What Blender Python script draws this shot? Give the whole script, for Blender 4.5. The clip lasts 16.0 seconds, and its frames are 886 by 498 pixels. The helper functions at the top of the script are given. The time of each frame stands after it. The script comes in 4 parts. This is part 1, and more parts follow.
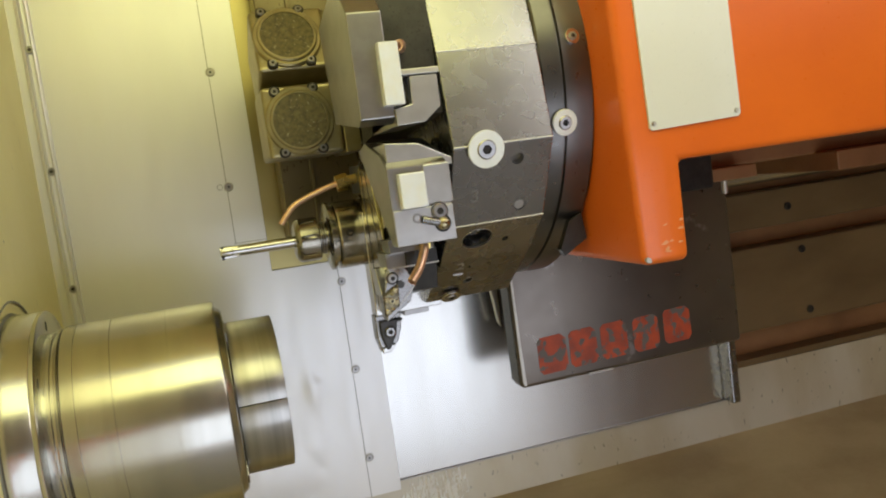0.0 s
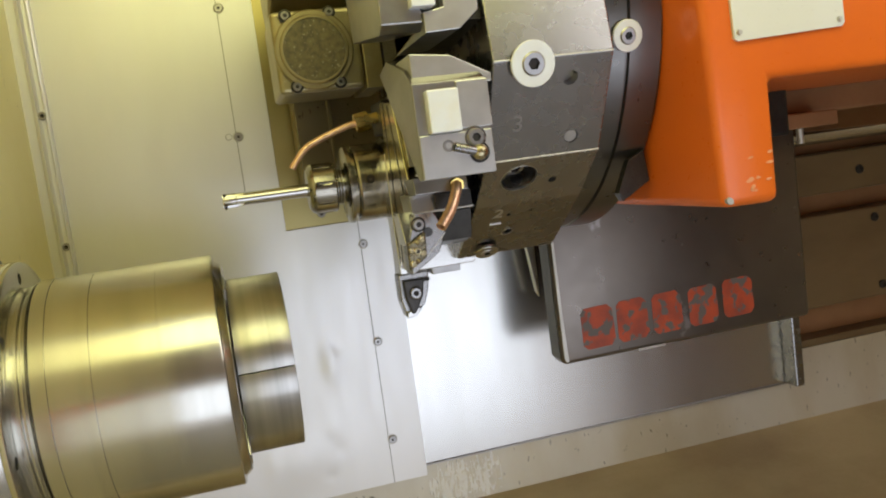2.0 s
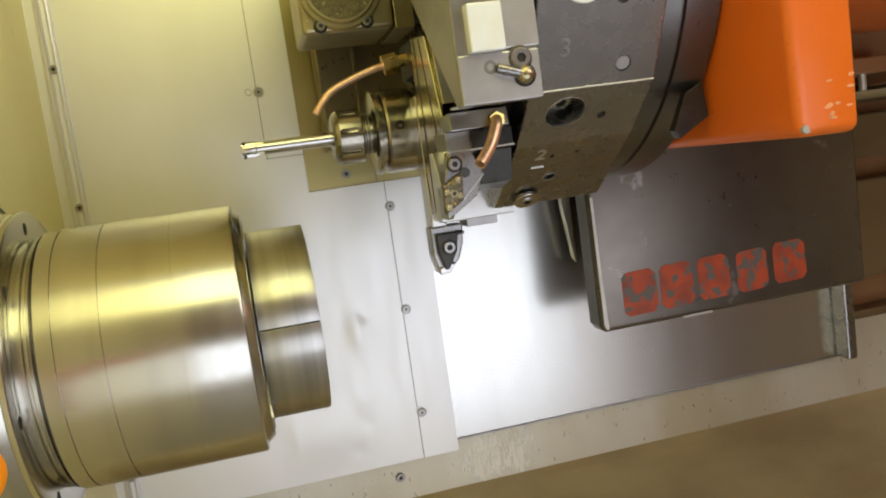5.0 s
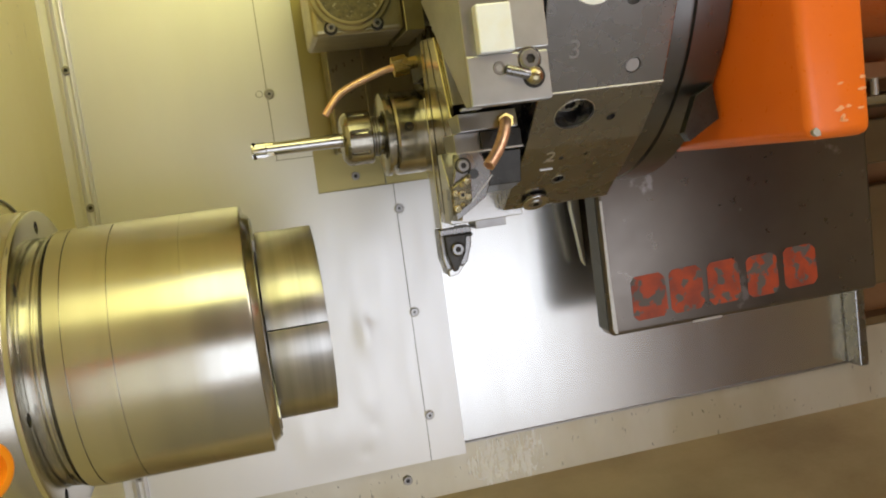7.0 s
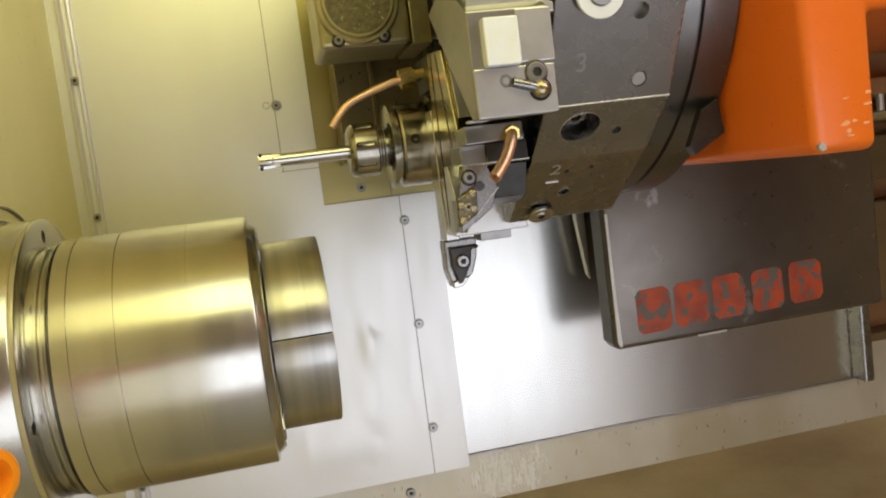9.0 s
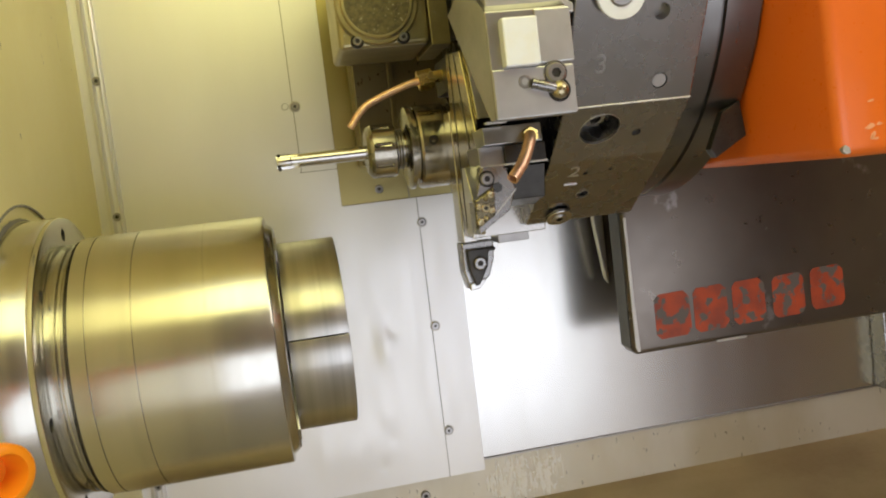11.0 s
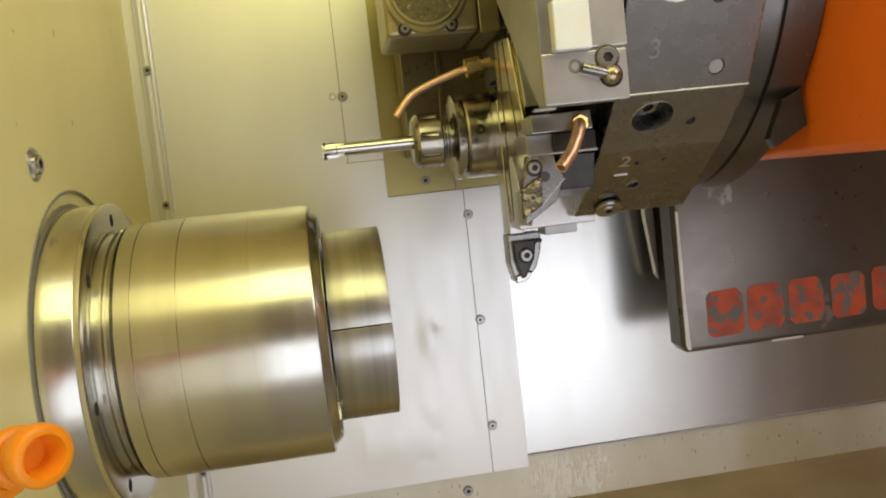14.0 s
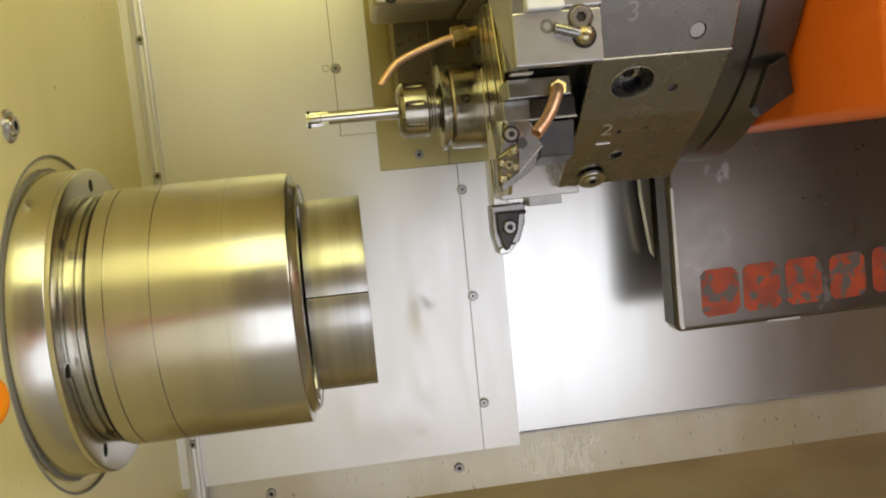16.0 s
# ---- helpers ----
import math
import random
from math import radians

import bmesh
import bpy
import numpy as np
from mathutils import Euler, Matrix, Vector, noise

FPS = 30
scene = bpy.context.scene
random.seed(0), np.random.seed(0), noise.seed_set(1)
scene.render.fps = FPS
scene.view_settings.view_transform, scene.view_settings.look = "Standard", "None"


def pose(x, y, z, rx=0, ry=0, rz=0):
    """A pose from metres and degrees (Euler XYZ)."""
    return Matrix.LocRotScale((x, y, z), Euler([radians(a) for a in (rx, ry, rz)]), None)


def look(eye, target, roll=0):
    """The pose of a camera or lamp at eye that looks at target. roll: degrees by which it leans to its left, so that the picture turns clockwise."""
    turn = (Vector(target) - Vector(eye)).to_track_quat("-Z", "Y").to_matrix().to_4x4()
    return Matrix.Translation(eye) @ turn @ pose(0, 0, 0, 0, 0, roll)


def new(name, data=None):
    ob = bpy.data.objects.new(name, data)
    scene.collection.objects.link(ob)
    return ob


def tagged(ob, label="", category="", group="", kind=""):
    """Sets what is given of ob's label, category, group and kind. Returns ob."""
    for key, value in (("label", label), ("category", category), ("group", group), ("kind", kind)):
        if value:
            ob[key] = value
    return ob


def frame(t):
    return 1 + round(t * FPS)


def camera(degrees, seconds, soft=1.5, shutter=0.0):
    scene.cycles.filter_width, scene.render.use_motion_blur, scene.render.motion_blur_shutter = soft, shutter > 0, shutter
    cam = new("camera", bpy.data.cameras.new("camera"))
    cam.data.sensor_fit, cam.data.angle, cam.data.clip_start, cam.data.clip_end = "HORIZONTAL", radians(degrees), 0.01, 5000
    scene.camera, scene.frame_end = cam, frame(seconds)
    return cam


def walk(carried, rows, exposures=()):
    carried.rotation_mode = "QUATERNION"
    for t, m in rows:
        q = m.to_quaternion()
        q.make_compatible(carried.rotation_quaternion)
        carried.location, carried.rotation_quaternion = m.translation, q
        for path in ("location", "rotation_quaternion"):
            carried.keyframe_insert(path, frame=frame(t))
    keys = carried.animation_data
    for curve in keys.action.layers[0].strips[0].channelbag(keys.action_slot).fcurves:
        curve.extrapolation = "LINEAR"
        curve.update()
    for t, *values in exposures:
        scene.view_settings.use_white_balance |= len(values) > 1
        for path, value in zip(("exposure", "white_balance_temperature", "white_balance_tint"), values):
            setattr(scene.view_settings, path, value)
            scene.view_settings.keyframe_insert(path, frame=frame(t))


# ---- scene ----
cam = camera(57.85, 16.0, soft=2.0)

# seconds, eye x y z, yaw, pitch, roll in degrees
PATH = [
    (0, 0.0013, -0.8651, 1.2068, -16.398, -5.508, -7.818),
    (0.5, 0.0057, -0.8254, 1.1921, -15.950, -5.410, -8.024),
    (1, 0.0157, -0.7931, 1.1807, -15.371, -5.697, -7.974),
    (1.5, 0.0246, -0.7704, 1.1653, -14.847, -5.780, -7.772),
    (2, 0.0238, -0.7530, 1.1587, -14.240, -6.015, -7.576),
    (2.5, 0.0286, -0.7392, 1.1459, -13.772, -6.134, -7.566),
    (3, 0.0302, -0.7262, 1.1353, -13.347, -6.329, -7.672),
    (3.5, 0.0280, -0.7073, 1.1263, -12.983, -6.557, -7.772),
    (4, 0.0221, -0.7008, 1.1233, -12.791, -6.582, -7.882),
    (6.5, 0.0198, -0.6974, 1.1170, -12.196, -6.167, -7.773),
    (7, 0.0213, -0.6984, 1.1173, -11.951, -6.053, -7.640),
    (7.5, 0.0204, -0.6978, 1.1177, -11.906, -5.822, -7.517),
    (8, 0.0212, -0.6985, 1.1174, -11.786, -5.552, -7.422),
    (8.5, 0.0199, -0.6982, 1.1178, -11.847, -5.317, -7.266),
    (9, 0.0199, -0.6994, 1.1169, -11.777, -5.125, -7.227),
    (11.5, 0.0207, -0.6950, 1.1147, -10.191, -4.640, -6.695),
    (12, 0.0198, -0.6933, 1.1139, -9.749, -4.535, -6.538),
    (12.5, 0.0220, -0.6944, 1.1136, -8.973, -4.524, -6.350),
    (13, 0.0220, -0.6889, 1.1122, -8.377, -4.571, -6.266),
    (13.5, 0.0245, -0.6871, 1.1095, -7.600, -4.609, -6.219),
    (14, 0.0237, -0.6864, 1.1098, -7.150, -4.631, -6.287),
    (14.5, 0.0243, -0.6861, 1.1097, -6.831, -4.808, -6.201),
    (15, 0.0316, -0.6872, 1.1009, -6.633, -4.918, -6.156),
    (15.5, 0.0434, -0.6878, 1.0949, -6.253, -5.106, -6.018),
    (16, 0.0534, -0.6823, 1.0927, -5.762, -5.475, -5.630),
]


def heading(x, y, z, yaw, pitch, roll):
    a, b = radians(yaw), radians(pitch)
    d = Vector((-math.sin(a) * math.cos(b), math.cos(a) * math.cos(b), math.sin(b)))
    return look((x, y, z), Vector((x, y, z)) + d, roll)


walk(cam, [(r[0], heading(*r[1:])) for r in PATH], exposures=[(0.0, 0.05, 5950, 12), (2.0, 0.18, 5950, 12), (4.0, 0.29, 6050, 12), (9.0, 0.28, 6200, 13), (16.0, 0.25, 6250, 13)])

# ---- light: a warm workshop beyond the open door, a yellowed lamp above it, white daylight low in the doorway ----
AXIS = 1.0  # height of the spindle axis

world = bpy.data.worlds.new("workshop")
scene.world = world
world.use_nodes = True
world.node_tree.nodes["Background"].inputs[0].default_value = (1.0, 0.91, 0.83, 1)
world.node_tree.nodes["Background"].inputs[1].default_value = 0.64


def area(name, eye, target, sx, sy, power, colour):
    data = bpy.data.lights.new(name, "AREA")
    data.shape, data.size, data.size_y, data.energy, data.color = "RECTANGLE", sx, sy, power, colour
    ob = new(name, data)
    ob.matrix_world = look(eye, target)
    return ob


area("door_lamp", (0.08, -0.66, AXIS + 0.74), (0.0, 0.0, AXIS), 0.90, 0.42, 3.0, (1.0, 0.95, 0.29))
area("doorway_daylight", (0.42, -1.35, AXIS - 0.40), (0.2, 0.28, AXIS - 0.1), 1.04, 0.74, 2.9, (0.84, 0.91, 1.0))
area("work_lamp", (0.72, -1.10, AXIS - 0.32), (0.28, 0.29, AXIS - 0.05), 0.26, 0.26, 0.06, (0.92, 0.96, 1.0))
# added fill for the housing and the right side; no known fixture
area("right_side_fill", (1.14, -0.95, AXIS + 0.75), (0.50, 0.1, AXIS), 0.80, 0.55, 4.3, (1.0, 0.93, 0.80))

# ---- materials ----


def mat(name, colour, rough=0.4, metal=0.0, other=None, scale=30.0, stretch=(1, 1, 1), mix=0.5, rough_var=0.1, bump=0.02, bump_scale=400.0,
        spots=None, coat=0.0, turned_about_x=0.0):
    """Two scales of variation: broad blotches between colour and other, a fine grain for gloss and relief; spots: a colour in sharp flecks."""
    m = bpy.data.materials.new(name)
    m.use_nodes = True
    t = m.node_tree
    b = t.nodes["Principled BSDF"]
    b.inputs["Metallic"].default_value = metal
    b.inputs["Coat Weight"].default_value = coat
    if turned_about_x:
        tan = t.nodes.new("ShaderNodeTangent")
        tan.direction_type, tan.axis = "RADIAL", "X"
        t.links.new(tan.outputs["Tangent"], b.inputs["Tangent"])
        b.inputs["Anisotropic"].default_value, b.inputs["Anisotropic Rotation"].default_value = turned_about_x, 0.25
    co = t.nodes.new("ShaderNodeTexCoord")
    mp = t.nodes.new("ShaderNodeMapping")
    mp.inputs["Scale"].default_value = stretch
    t.links.new(co.outputs["Object"], mp.inputs["Vector"])

    def noise_at(s, detail=4.0):
        n = t.nodes.new("ShaderNodeTexNoise")
        n.inputs["Scale"].default_value, n.inputs["Detail"].default_value = s, detail
        t.links.new(mp.outputs["Vector"], n.inputs["Vector"])
        return n

    def mixed(fac, a, c):
        x = t.nodes.new("ShaderNodeMix")
        x.data_type = "RGBA"
        t.links.new(fac, x.inputs["Factor"])
        for s, v in ((x.inputs["A"], a), (x.inputs["B"], c)):
            if isinstance(v, tuple):
                s.default_value = (*v, 1)
            else:
                t.links.new(v, s)
        return x.outputs["Result"]

    def ramp(fac, lo, hi, v0=0.0, v1=1.0):
        r = t.nodes.new("ShaderNodeMapRange")
        r.inputs["From Min"].default_value, r.inputs["From Max"].default_value = lo, hi
        r.inputs["To Min"].default_value, r.inputs["To Max"].default_value = v0, v1
        t.links.new(fac, r.inputs["Value"])
        return r.outputs["Result"]

    broad, fine = noise_at(scale), noise_at(bump_scale, 3.0)
    other = other or tuple(c * 0.72 for c in colour)
    out = mixed(ramp(broad.outputs["Fac"], 0.38, 0.68, 0.0, mix), colour, other)
    if spots:
        fleck = noise_at(spots[1], 6.0)
        out = mixed(ramp(fleck.outputs["Fac"], spots[2], spots[2] + 0.05), out, spots[0])
    t.links.new(out, b.inputs["Base Color"])
    t.links.new(ramp(fine.outputs["Fac"], 0.3, 0.7, max(rough - rough_var, 0.02), min(rough + rough_var, 1)), b.inputs["Roughness"])
    if bump:
        bp = t.nodes.new("ShaderNodeBump")
        bp.inputs["Strength"].default_value, bp.inputs["Distance"].default_value = min(bump * 10, 1), 0.00006
        t.links.new(fine.outputs["Fac"], bp.inputs["Height"])
        t.links.new(bp.outputs["Normal"], b.inputs["Normal"])
    return m


M_SHEET = mat("brushed_stainless_sheet", (0.80, 0.795, 0.79), 0.35, 0.55, (0.72, 0.71, 0.69), 5.0, (3, 3, 0.7), 0.35, 0.03, 0.0, 24.0)
# the lamp's yellow reflection is tinted into this colour; the specks are dirt
M_WALL = mat("yellow_lit_specked_wall", (0.94, 0.86, 0.43), 0.42, 0.22, (0.84, 0.75, 0.33), 7.0, (1, 1, 0.6), 0.7, 0.07, 0.02, 200.0,
             spots=((0.34, 0.30, 0.18), 90.0, 0.71))
M_PANEL = mat("polished_guard_panel", (0.66, 0.655, 0.63), 0.25, 0.98, (0.58, 0.565, 0.52), 6.0, (4, 4, 0.5), 0.4, 0.015, 0.0, 22.0)
M_SEAM = mat("dark_sheet_joint", (0.30, 0.29, 0.25), 0.7, 0.2)
M_CHUCK = mat("ground_chuck_steel", (0.60, 0.585, 0.525), 0.245, 1.0, (0.51, 0.495, 0.44), 35.0, (1, 0.004, 0.004), 0.7, 0.028, 0.0, 190.0, turned_about_x=0.45)
M_FACE = mat("turned_jaw_steel", (0.52, 0.51, 0.48), 0.34, 1.0, (0.36, 0.35, 0.325), 110.0, (1, 0.02, 0.02), 0.8, 0.03, 0.0, 300.0, turned_about_x=0.4)
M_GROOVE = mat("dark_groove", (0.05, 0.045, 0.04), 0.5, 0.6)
M_BRIGHT = mat("bright_tool_steel", (0.56, 0.55, 0.53), 0.20, 1.0, (0.5, 0.49, 0.46), 70.0, (1, 1, 1), 0.6, 0.03, 0.0, 500.0)
# brassy tint puts the plates' yellow reflection into the base colour
M_SLAB = mat("yellow_lit_polished_steel", (0.60, 0.54, 0.36), 0.17, 1.0, (0.34, 0.30, 0.18), 30.0, (1, 1, 0.3), 0.7, 0.05, 0.0)
# lighter copy of the block steel, the front plates' brighter light painted in
M_LIGHT = mat("lit_satin_steel", (0.60, 0.595, 0.59), 0.36, 1.0, (0.44, 0.43, 0.41), 55.0, (1, 1, 1), 0.4, 0.05, 0.01, 700.0)
# base darkened for the dim reflections on the blocks' side faces
M_GREY = mat("satin_block_steel", (0.40, 0.39, 0.38), 0.33, 1.0, (0.26, 0.25, 0.235), 55.0, (1, 1, 1), 0.4, 0.05, 0.01, 700.0)
M_TURRET = mat("phosphated_turret_steel", (0.33, 0.322, 0.315), 0.27, 1.0, (0.215, 0.21, 0.205), 12.0, (1, 1, 1), 0.5, 0.025, 0.0, 60.0)
M_DISC = mat("oily_dark_disc_steel", (0.17, 0.163, 0.155), 0.30, 0.95, (0.11, 0.105, 0.10), 20.0, (1, 1, 1), 0.6, 0.03, 0.0, 80.0)
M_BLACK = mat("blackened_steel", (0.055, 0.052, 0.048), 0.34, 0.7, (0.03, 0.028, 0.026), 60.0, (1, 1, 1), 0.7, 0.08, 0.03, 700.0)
M_HEAD = mat("oily_head_casting", (0.41, 0.355, 0.19), 0.35, 0.78, (0.28, 0.24, 0.12), 45.0, (1, 1, 1), 0.7, 0.07, 0.04, 600.0,
             spots=((0.48, 0.44, 0.32), 300.0, 0.67))
M_ROUGHCAP = mat("chip_crusted_cap", (0.19, 0.16, 0.075), 0.6, 0.5, (0.09, 0.08, 0.05), 160.0, (1, 1, 1), 0.9, 0.15, 0.1, 520.0,
                 spots=((0.44, 0.40, 0.27), 460.0, 0.64))
M_WHITE = mat("white_nylon", (0.78, 0.81, 0.90), 0.45, 0.0, (0.70, 0.70, 0.72), 60.0, (1, 1, 1), 0.5)
M_PALE = mat("pale_ground_end", (0.78, 0.81, 0.88), 0.5, 0.25, (0.76, 0.75, 0.71), 80.0, (1, 1, 1), 0.6)
M_COPPER = mat("copper_tube", (0.93, 0.63, 0.42), 0.42, 0.85, (0.70, 0.42, 0.25), 120.0, (1, 1, 1), 0.7, 0.06, 0.0, 600.0)
M_BRASS = mat("brass_fitting", (0.82, 0.62, 0.20), 0.27, 1.0, (0.62, 0.44, 0.12), 30.0, (1, 1, 1), 0.4, 0.03, 0.0, 80.0)
M_HOLDER = mat("oily_holder_steel", (0.40, 0.375, 0.31), 0.20, 1.0, (0.27, 0.25, 0.20), 60.0, (1, 0.1, 0.1), 0.7, 0.05, 0.0, 400.0)
M_BUMP = mat("worn_gold_coating", (0.46, 0.40, 0.24), 0.30, 1.0, (0.30, 0.26, 0.16), 400.0)
M_CARBIDE = mat("coated_carbide", (0.22, 0.19, 0.12), 0.28, 0.9, (0.10, 0.085, 0.055), 300.0, (1, 1, 1), 0.9, 0.1, 0.06, 600.0)
M_ORANGE = mat("orange_enamel", (0.76, 0.152, 0.006), 0.33, 0.0, (0.68, 0.126, 0.004), 9.0, (1, 1, 1), 0.7, 0.06, 0.012, 300.0,
               spots=((0.62, 0.36, 0.20), 38.0, 0.76), coat=0.25)
M_PLATE = mat("off_white_sign_plate", (0.76, 0.77, 0.72), 0.36, 0.1, (0.70, 0.69, 0.60), 10.0, (1, 1, 1), 0.6)
M_COVER = mat("worn_dark_cover_paint", (0.185, 0.160, 0.138), 0.31, 0.85, (0.135, 0.117, 0.102), 8.0, (1, 1, 1), 0.8, 0.04, 0.0, 60.0, coat=0.1,
              spots=((0.34, 0.32, 0.31), 22.0, 0.68))
M_STENCIL = mat("worn_orange_stencil", (0.56, 0.085, 0.022), 0.45, 0.0, (0.30, 0.06, 0.03), 40.0, (1, 1, 1), 0.9, 0.1, 0.03, 400.0,
                spots=((0.15, 0.13, 0.115), 75.0, 0.52))
M_SCUFF = mat("scuffed_primer", (0.74, 0.32, 0.15), 0.6, 0.0, (0.70, 0.28, 0.10), 200.0)
M_EDGE = mat("worn_glinting_edge", (0.62, 0.60, 0.55), 0.4, 0.8)
M_SPATTER = mat("dried_coolant", (0.93, 0.93, 0.91), 0.55, 0.0, (0.80, 0.79, 0.75), 60.0)
M_PIT = mat("dark_unseen_steel", (0.36, 0.34, 0.30), 0.6, 0.2, (0.24, 0.22, 0.19), 30.0)
M_TRAY = mat("oiled_chip_tray", (0.54, 0.45, 0.26), 0.42, 0.35, (0.36, 0.275, 0.15), 5.0, (1, 1.4, 1), 0.9, 0.1, 0.03, 150.0,
             spots=((0.16, 0.12, 0.07), 60.0, 0.74))
M_APRON = mat("coolant_stained_apron", (0.66, 0.63, 0.54), 0.36, 0.5, (0.50, 0.44, 0.30), 9.0, (1, 1, 0.4), 0.9, 0.1, 0.03, 150.0,
              spots=((0.70, 0.69, 0.64), 30.0, 0.70))
M_CAST = mat("painted_bed_casting", (0.30, 0.15, 0.06), 0.5, 0.1, (0.19, 0.09, 0.035), 9.0, (1, 1, 1), 0.9, 0.1, 0.04, 250.0)
M_RAIL = mat("oily_guide_rail", (0.22, 0.155, 0.075), 0.40, 0.4, (0.13, 0.085, 0.04), 9.0, (0.4, 1, 1), 0.8, 0.08, 0.02, 250.0)
# yellow reflected light of the recess, tinted into the steel's colour
M_SILL = mat("yellow_lit_recess_steel", (0.52, 0.45, 0.20), 0.30, 0.9, (0.36, 0.30, 0.12), 5.0, (1, 1, 0.6), 0.6, 0.02, 0.0, 60.0)
M_SHADE = mat("dark_cover_steel", (0.24, 0.20, 0.115), 0.36, 0.6, (0.15, 0.125, 0.07), 10.0, (1, 1, 0.5), 0.9, 0.1, 0.03, 250.0)
M_PLASTIC = mat("orange_plastic_hose", (0.92, 0.30, 0.006), 0.38, 0.0, (0.86, 0.24, 0.004), 30.0, (1, 1, 1), 0.6, 0.05, 0.01)

# ---- building helpers ----


def thing(name, label, category, at=(0, 0, 0), group="", kind=""):
    ob = new(name)
    ob.empty_display_size = 0.02
    ob.location = at
    return tagged(ob, label, category, group, kind)


def part(name, bm, material, parent=None, label=""):
    """One mesh object from a bmesh in world places, under a thing or a part."""
    bmesh.ops.recalc_face_normals(bm, faces=bm.faces)
    me = bpy.data.meshes.new(name)
    bm.to_mesh(me)
    bm.free()
    me.materials.append(material)
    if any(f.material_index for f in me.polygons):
        me.materials.append(M_GROOVE)  # screw sockets filled near-black, their shade put into the colour
    ob = new(name, me)
    if parent:
        m = parent.matrix_basis
        p = parent
        while p.parent:
            m = p.parent.matrix_basis @ p.matrix_parent_inverse @ m
            p = p.parent
        ob.parent = parent
        ob.matrix_parent_inverse = m.inverted()
    return tagged(ob, label)


def smooth(ob, angle=35):
    ob.data.shade_smooth()
    ob.data.set_sharp_from_angle(angle=radians(angle))
    return ob


def bevelled(bm, r, seg=2):
    if r > 0:
        edges = [e for e in bm.edges if len(e.link_faces) == 2 and e.calc_face_angle(0) > 0.35]
        bmesh.ops.bevel(bm, geom=edges, offset=r, segments=seg, affect="EDGES", profile=0.5, clamp_overlap=True)
    return bm


def bm_box(a, b, r=0.001, seg=2):
    bm = bmesh.new()
    bmesh.ops.create_cube(bm, size=1)
    for v in bm.verts:
        v.co = [a[i] if v.co[i] < 0 else b[i] for i in range(3)]
    return bevelled(bm, r, seg)


def bm_prism(points, lo, hi, axis="x", r=0.0, seg=2):
    """A polygon pushed along an axis: (y, z) along x, (x, z) along y, (x, y) along z."""
    def put(p, d):
        return {"x": (d, *p), "y": (p[0], d, p[1]), "z": (*p, d)}[axis]
    bm = bmesh.new()
    a = [bm.verts.new(put(p, lo)) for p in points]
    b = [bm.verts.new(put(p, hi)) for p in points]
    bm.faces.new(a)
    bm.faces.new(b)
    for i in range(len(a)):
        j = (i + 1) % len(a)
        bm.faces.new((a[i], a[j], b[j], b[i]))
    bmesh.ops.recalc_face_normals(bm, faces=bm.faces)
    return bevelled(bm, r, seg)


def bm_lathe(profile, y=0.0, z=0.0, n=96, close=True):
    """Rings of (x, radius) about an axis along x."""
    bm = bmesh.new()
    rings = []
    for x, rad in profile:
        rings.append([bm.verts.new((x, y + rad * math.sin(2 * math.pi * i / n), z + rad * math.cos(2 * math.pi * i / n))) for i in range(n)])
    for p, q in zip(rings, rings[1:]):
        for i in range(n):
            j = (i + 1) % n
            bm.faces.new((p[i], p[j], q[j], q[i]))
    if close:
        bm.faces.new(rings[0])
        bm.faces.new(rings[-1])
    return bm


def bm_rod(p, q, r0, r1=None, n=24, cap=True):
    r1 = r0 if r1 is None else r1
    p, q = Vector(p), Vector(q)
    turn = (q - p).to_track_quat("Z", "Y").to_matrix().to_4x4()
    bm = bmesh.new()
    bmesh.ops.create_cone(bm, cap_ends=cap, segments=n, radius1=r0, radius2=r1, depth=(q - p).length,
                          matrix=Matrix.Translation((p + q) / 2) @ turn)
    return bm


def bm_ring(centre, way, r_out, r_in, depth, n=28, chamfer=0.0004):
    """A washer whose front looks along way; its back lies at the centre."""
    prof = [(0, r_in), (0, r_out), (depth - chamfer, r_out), (depth, r_out - chamfer), (depth, r_in), (0, r_in)]
    bm = bm_lathe(prof, n=n, close=False)
    bmesh.ops.remove_doubles(bm, verts=bm.verts, dist=1e-6)
    turn = Vector(way).to_track_quat("X", "Z").to_matrix().to_4x4()
    bmesh.ops.transform(bm, matrix=Matrix.Translation(centre) @ turn, verts=bm.verts)
    return bm


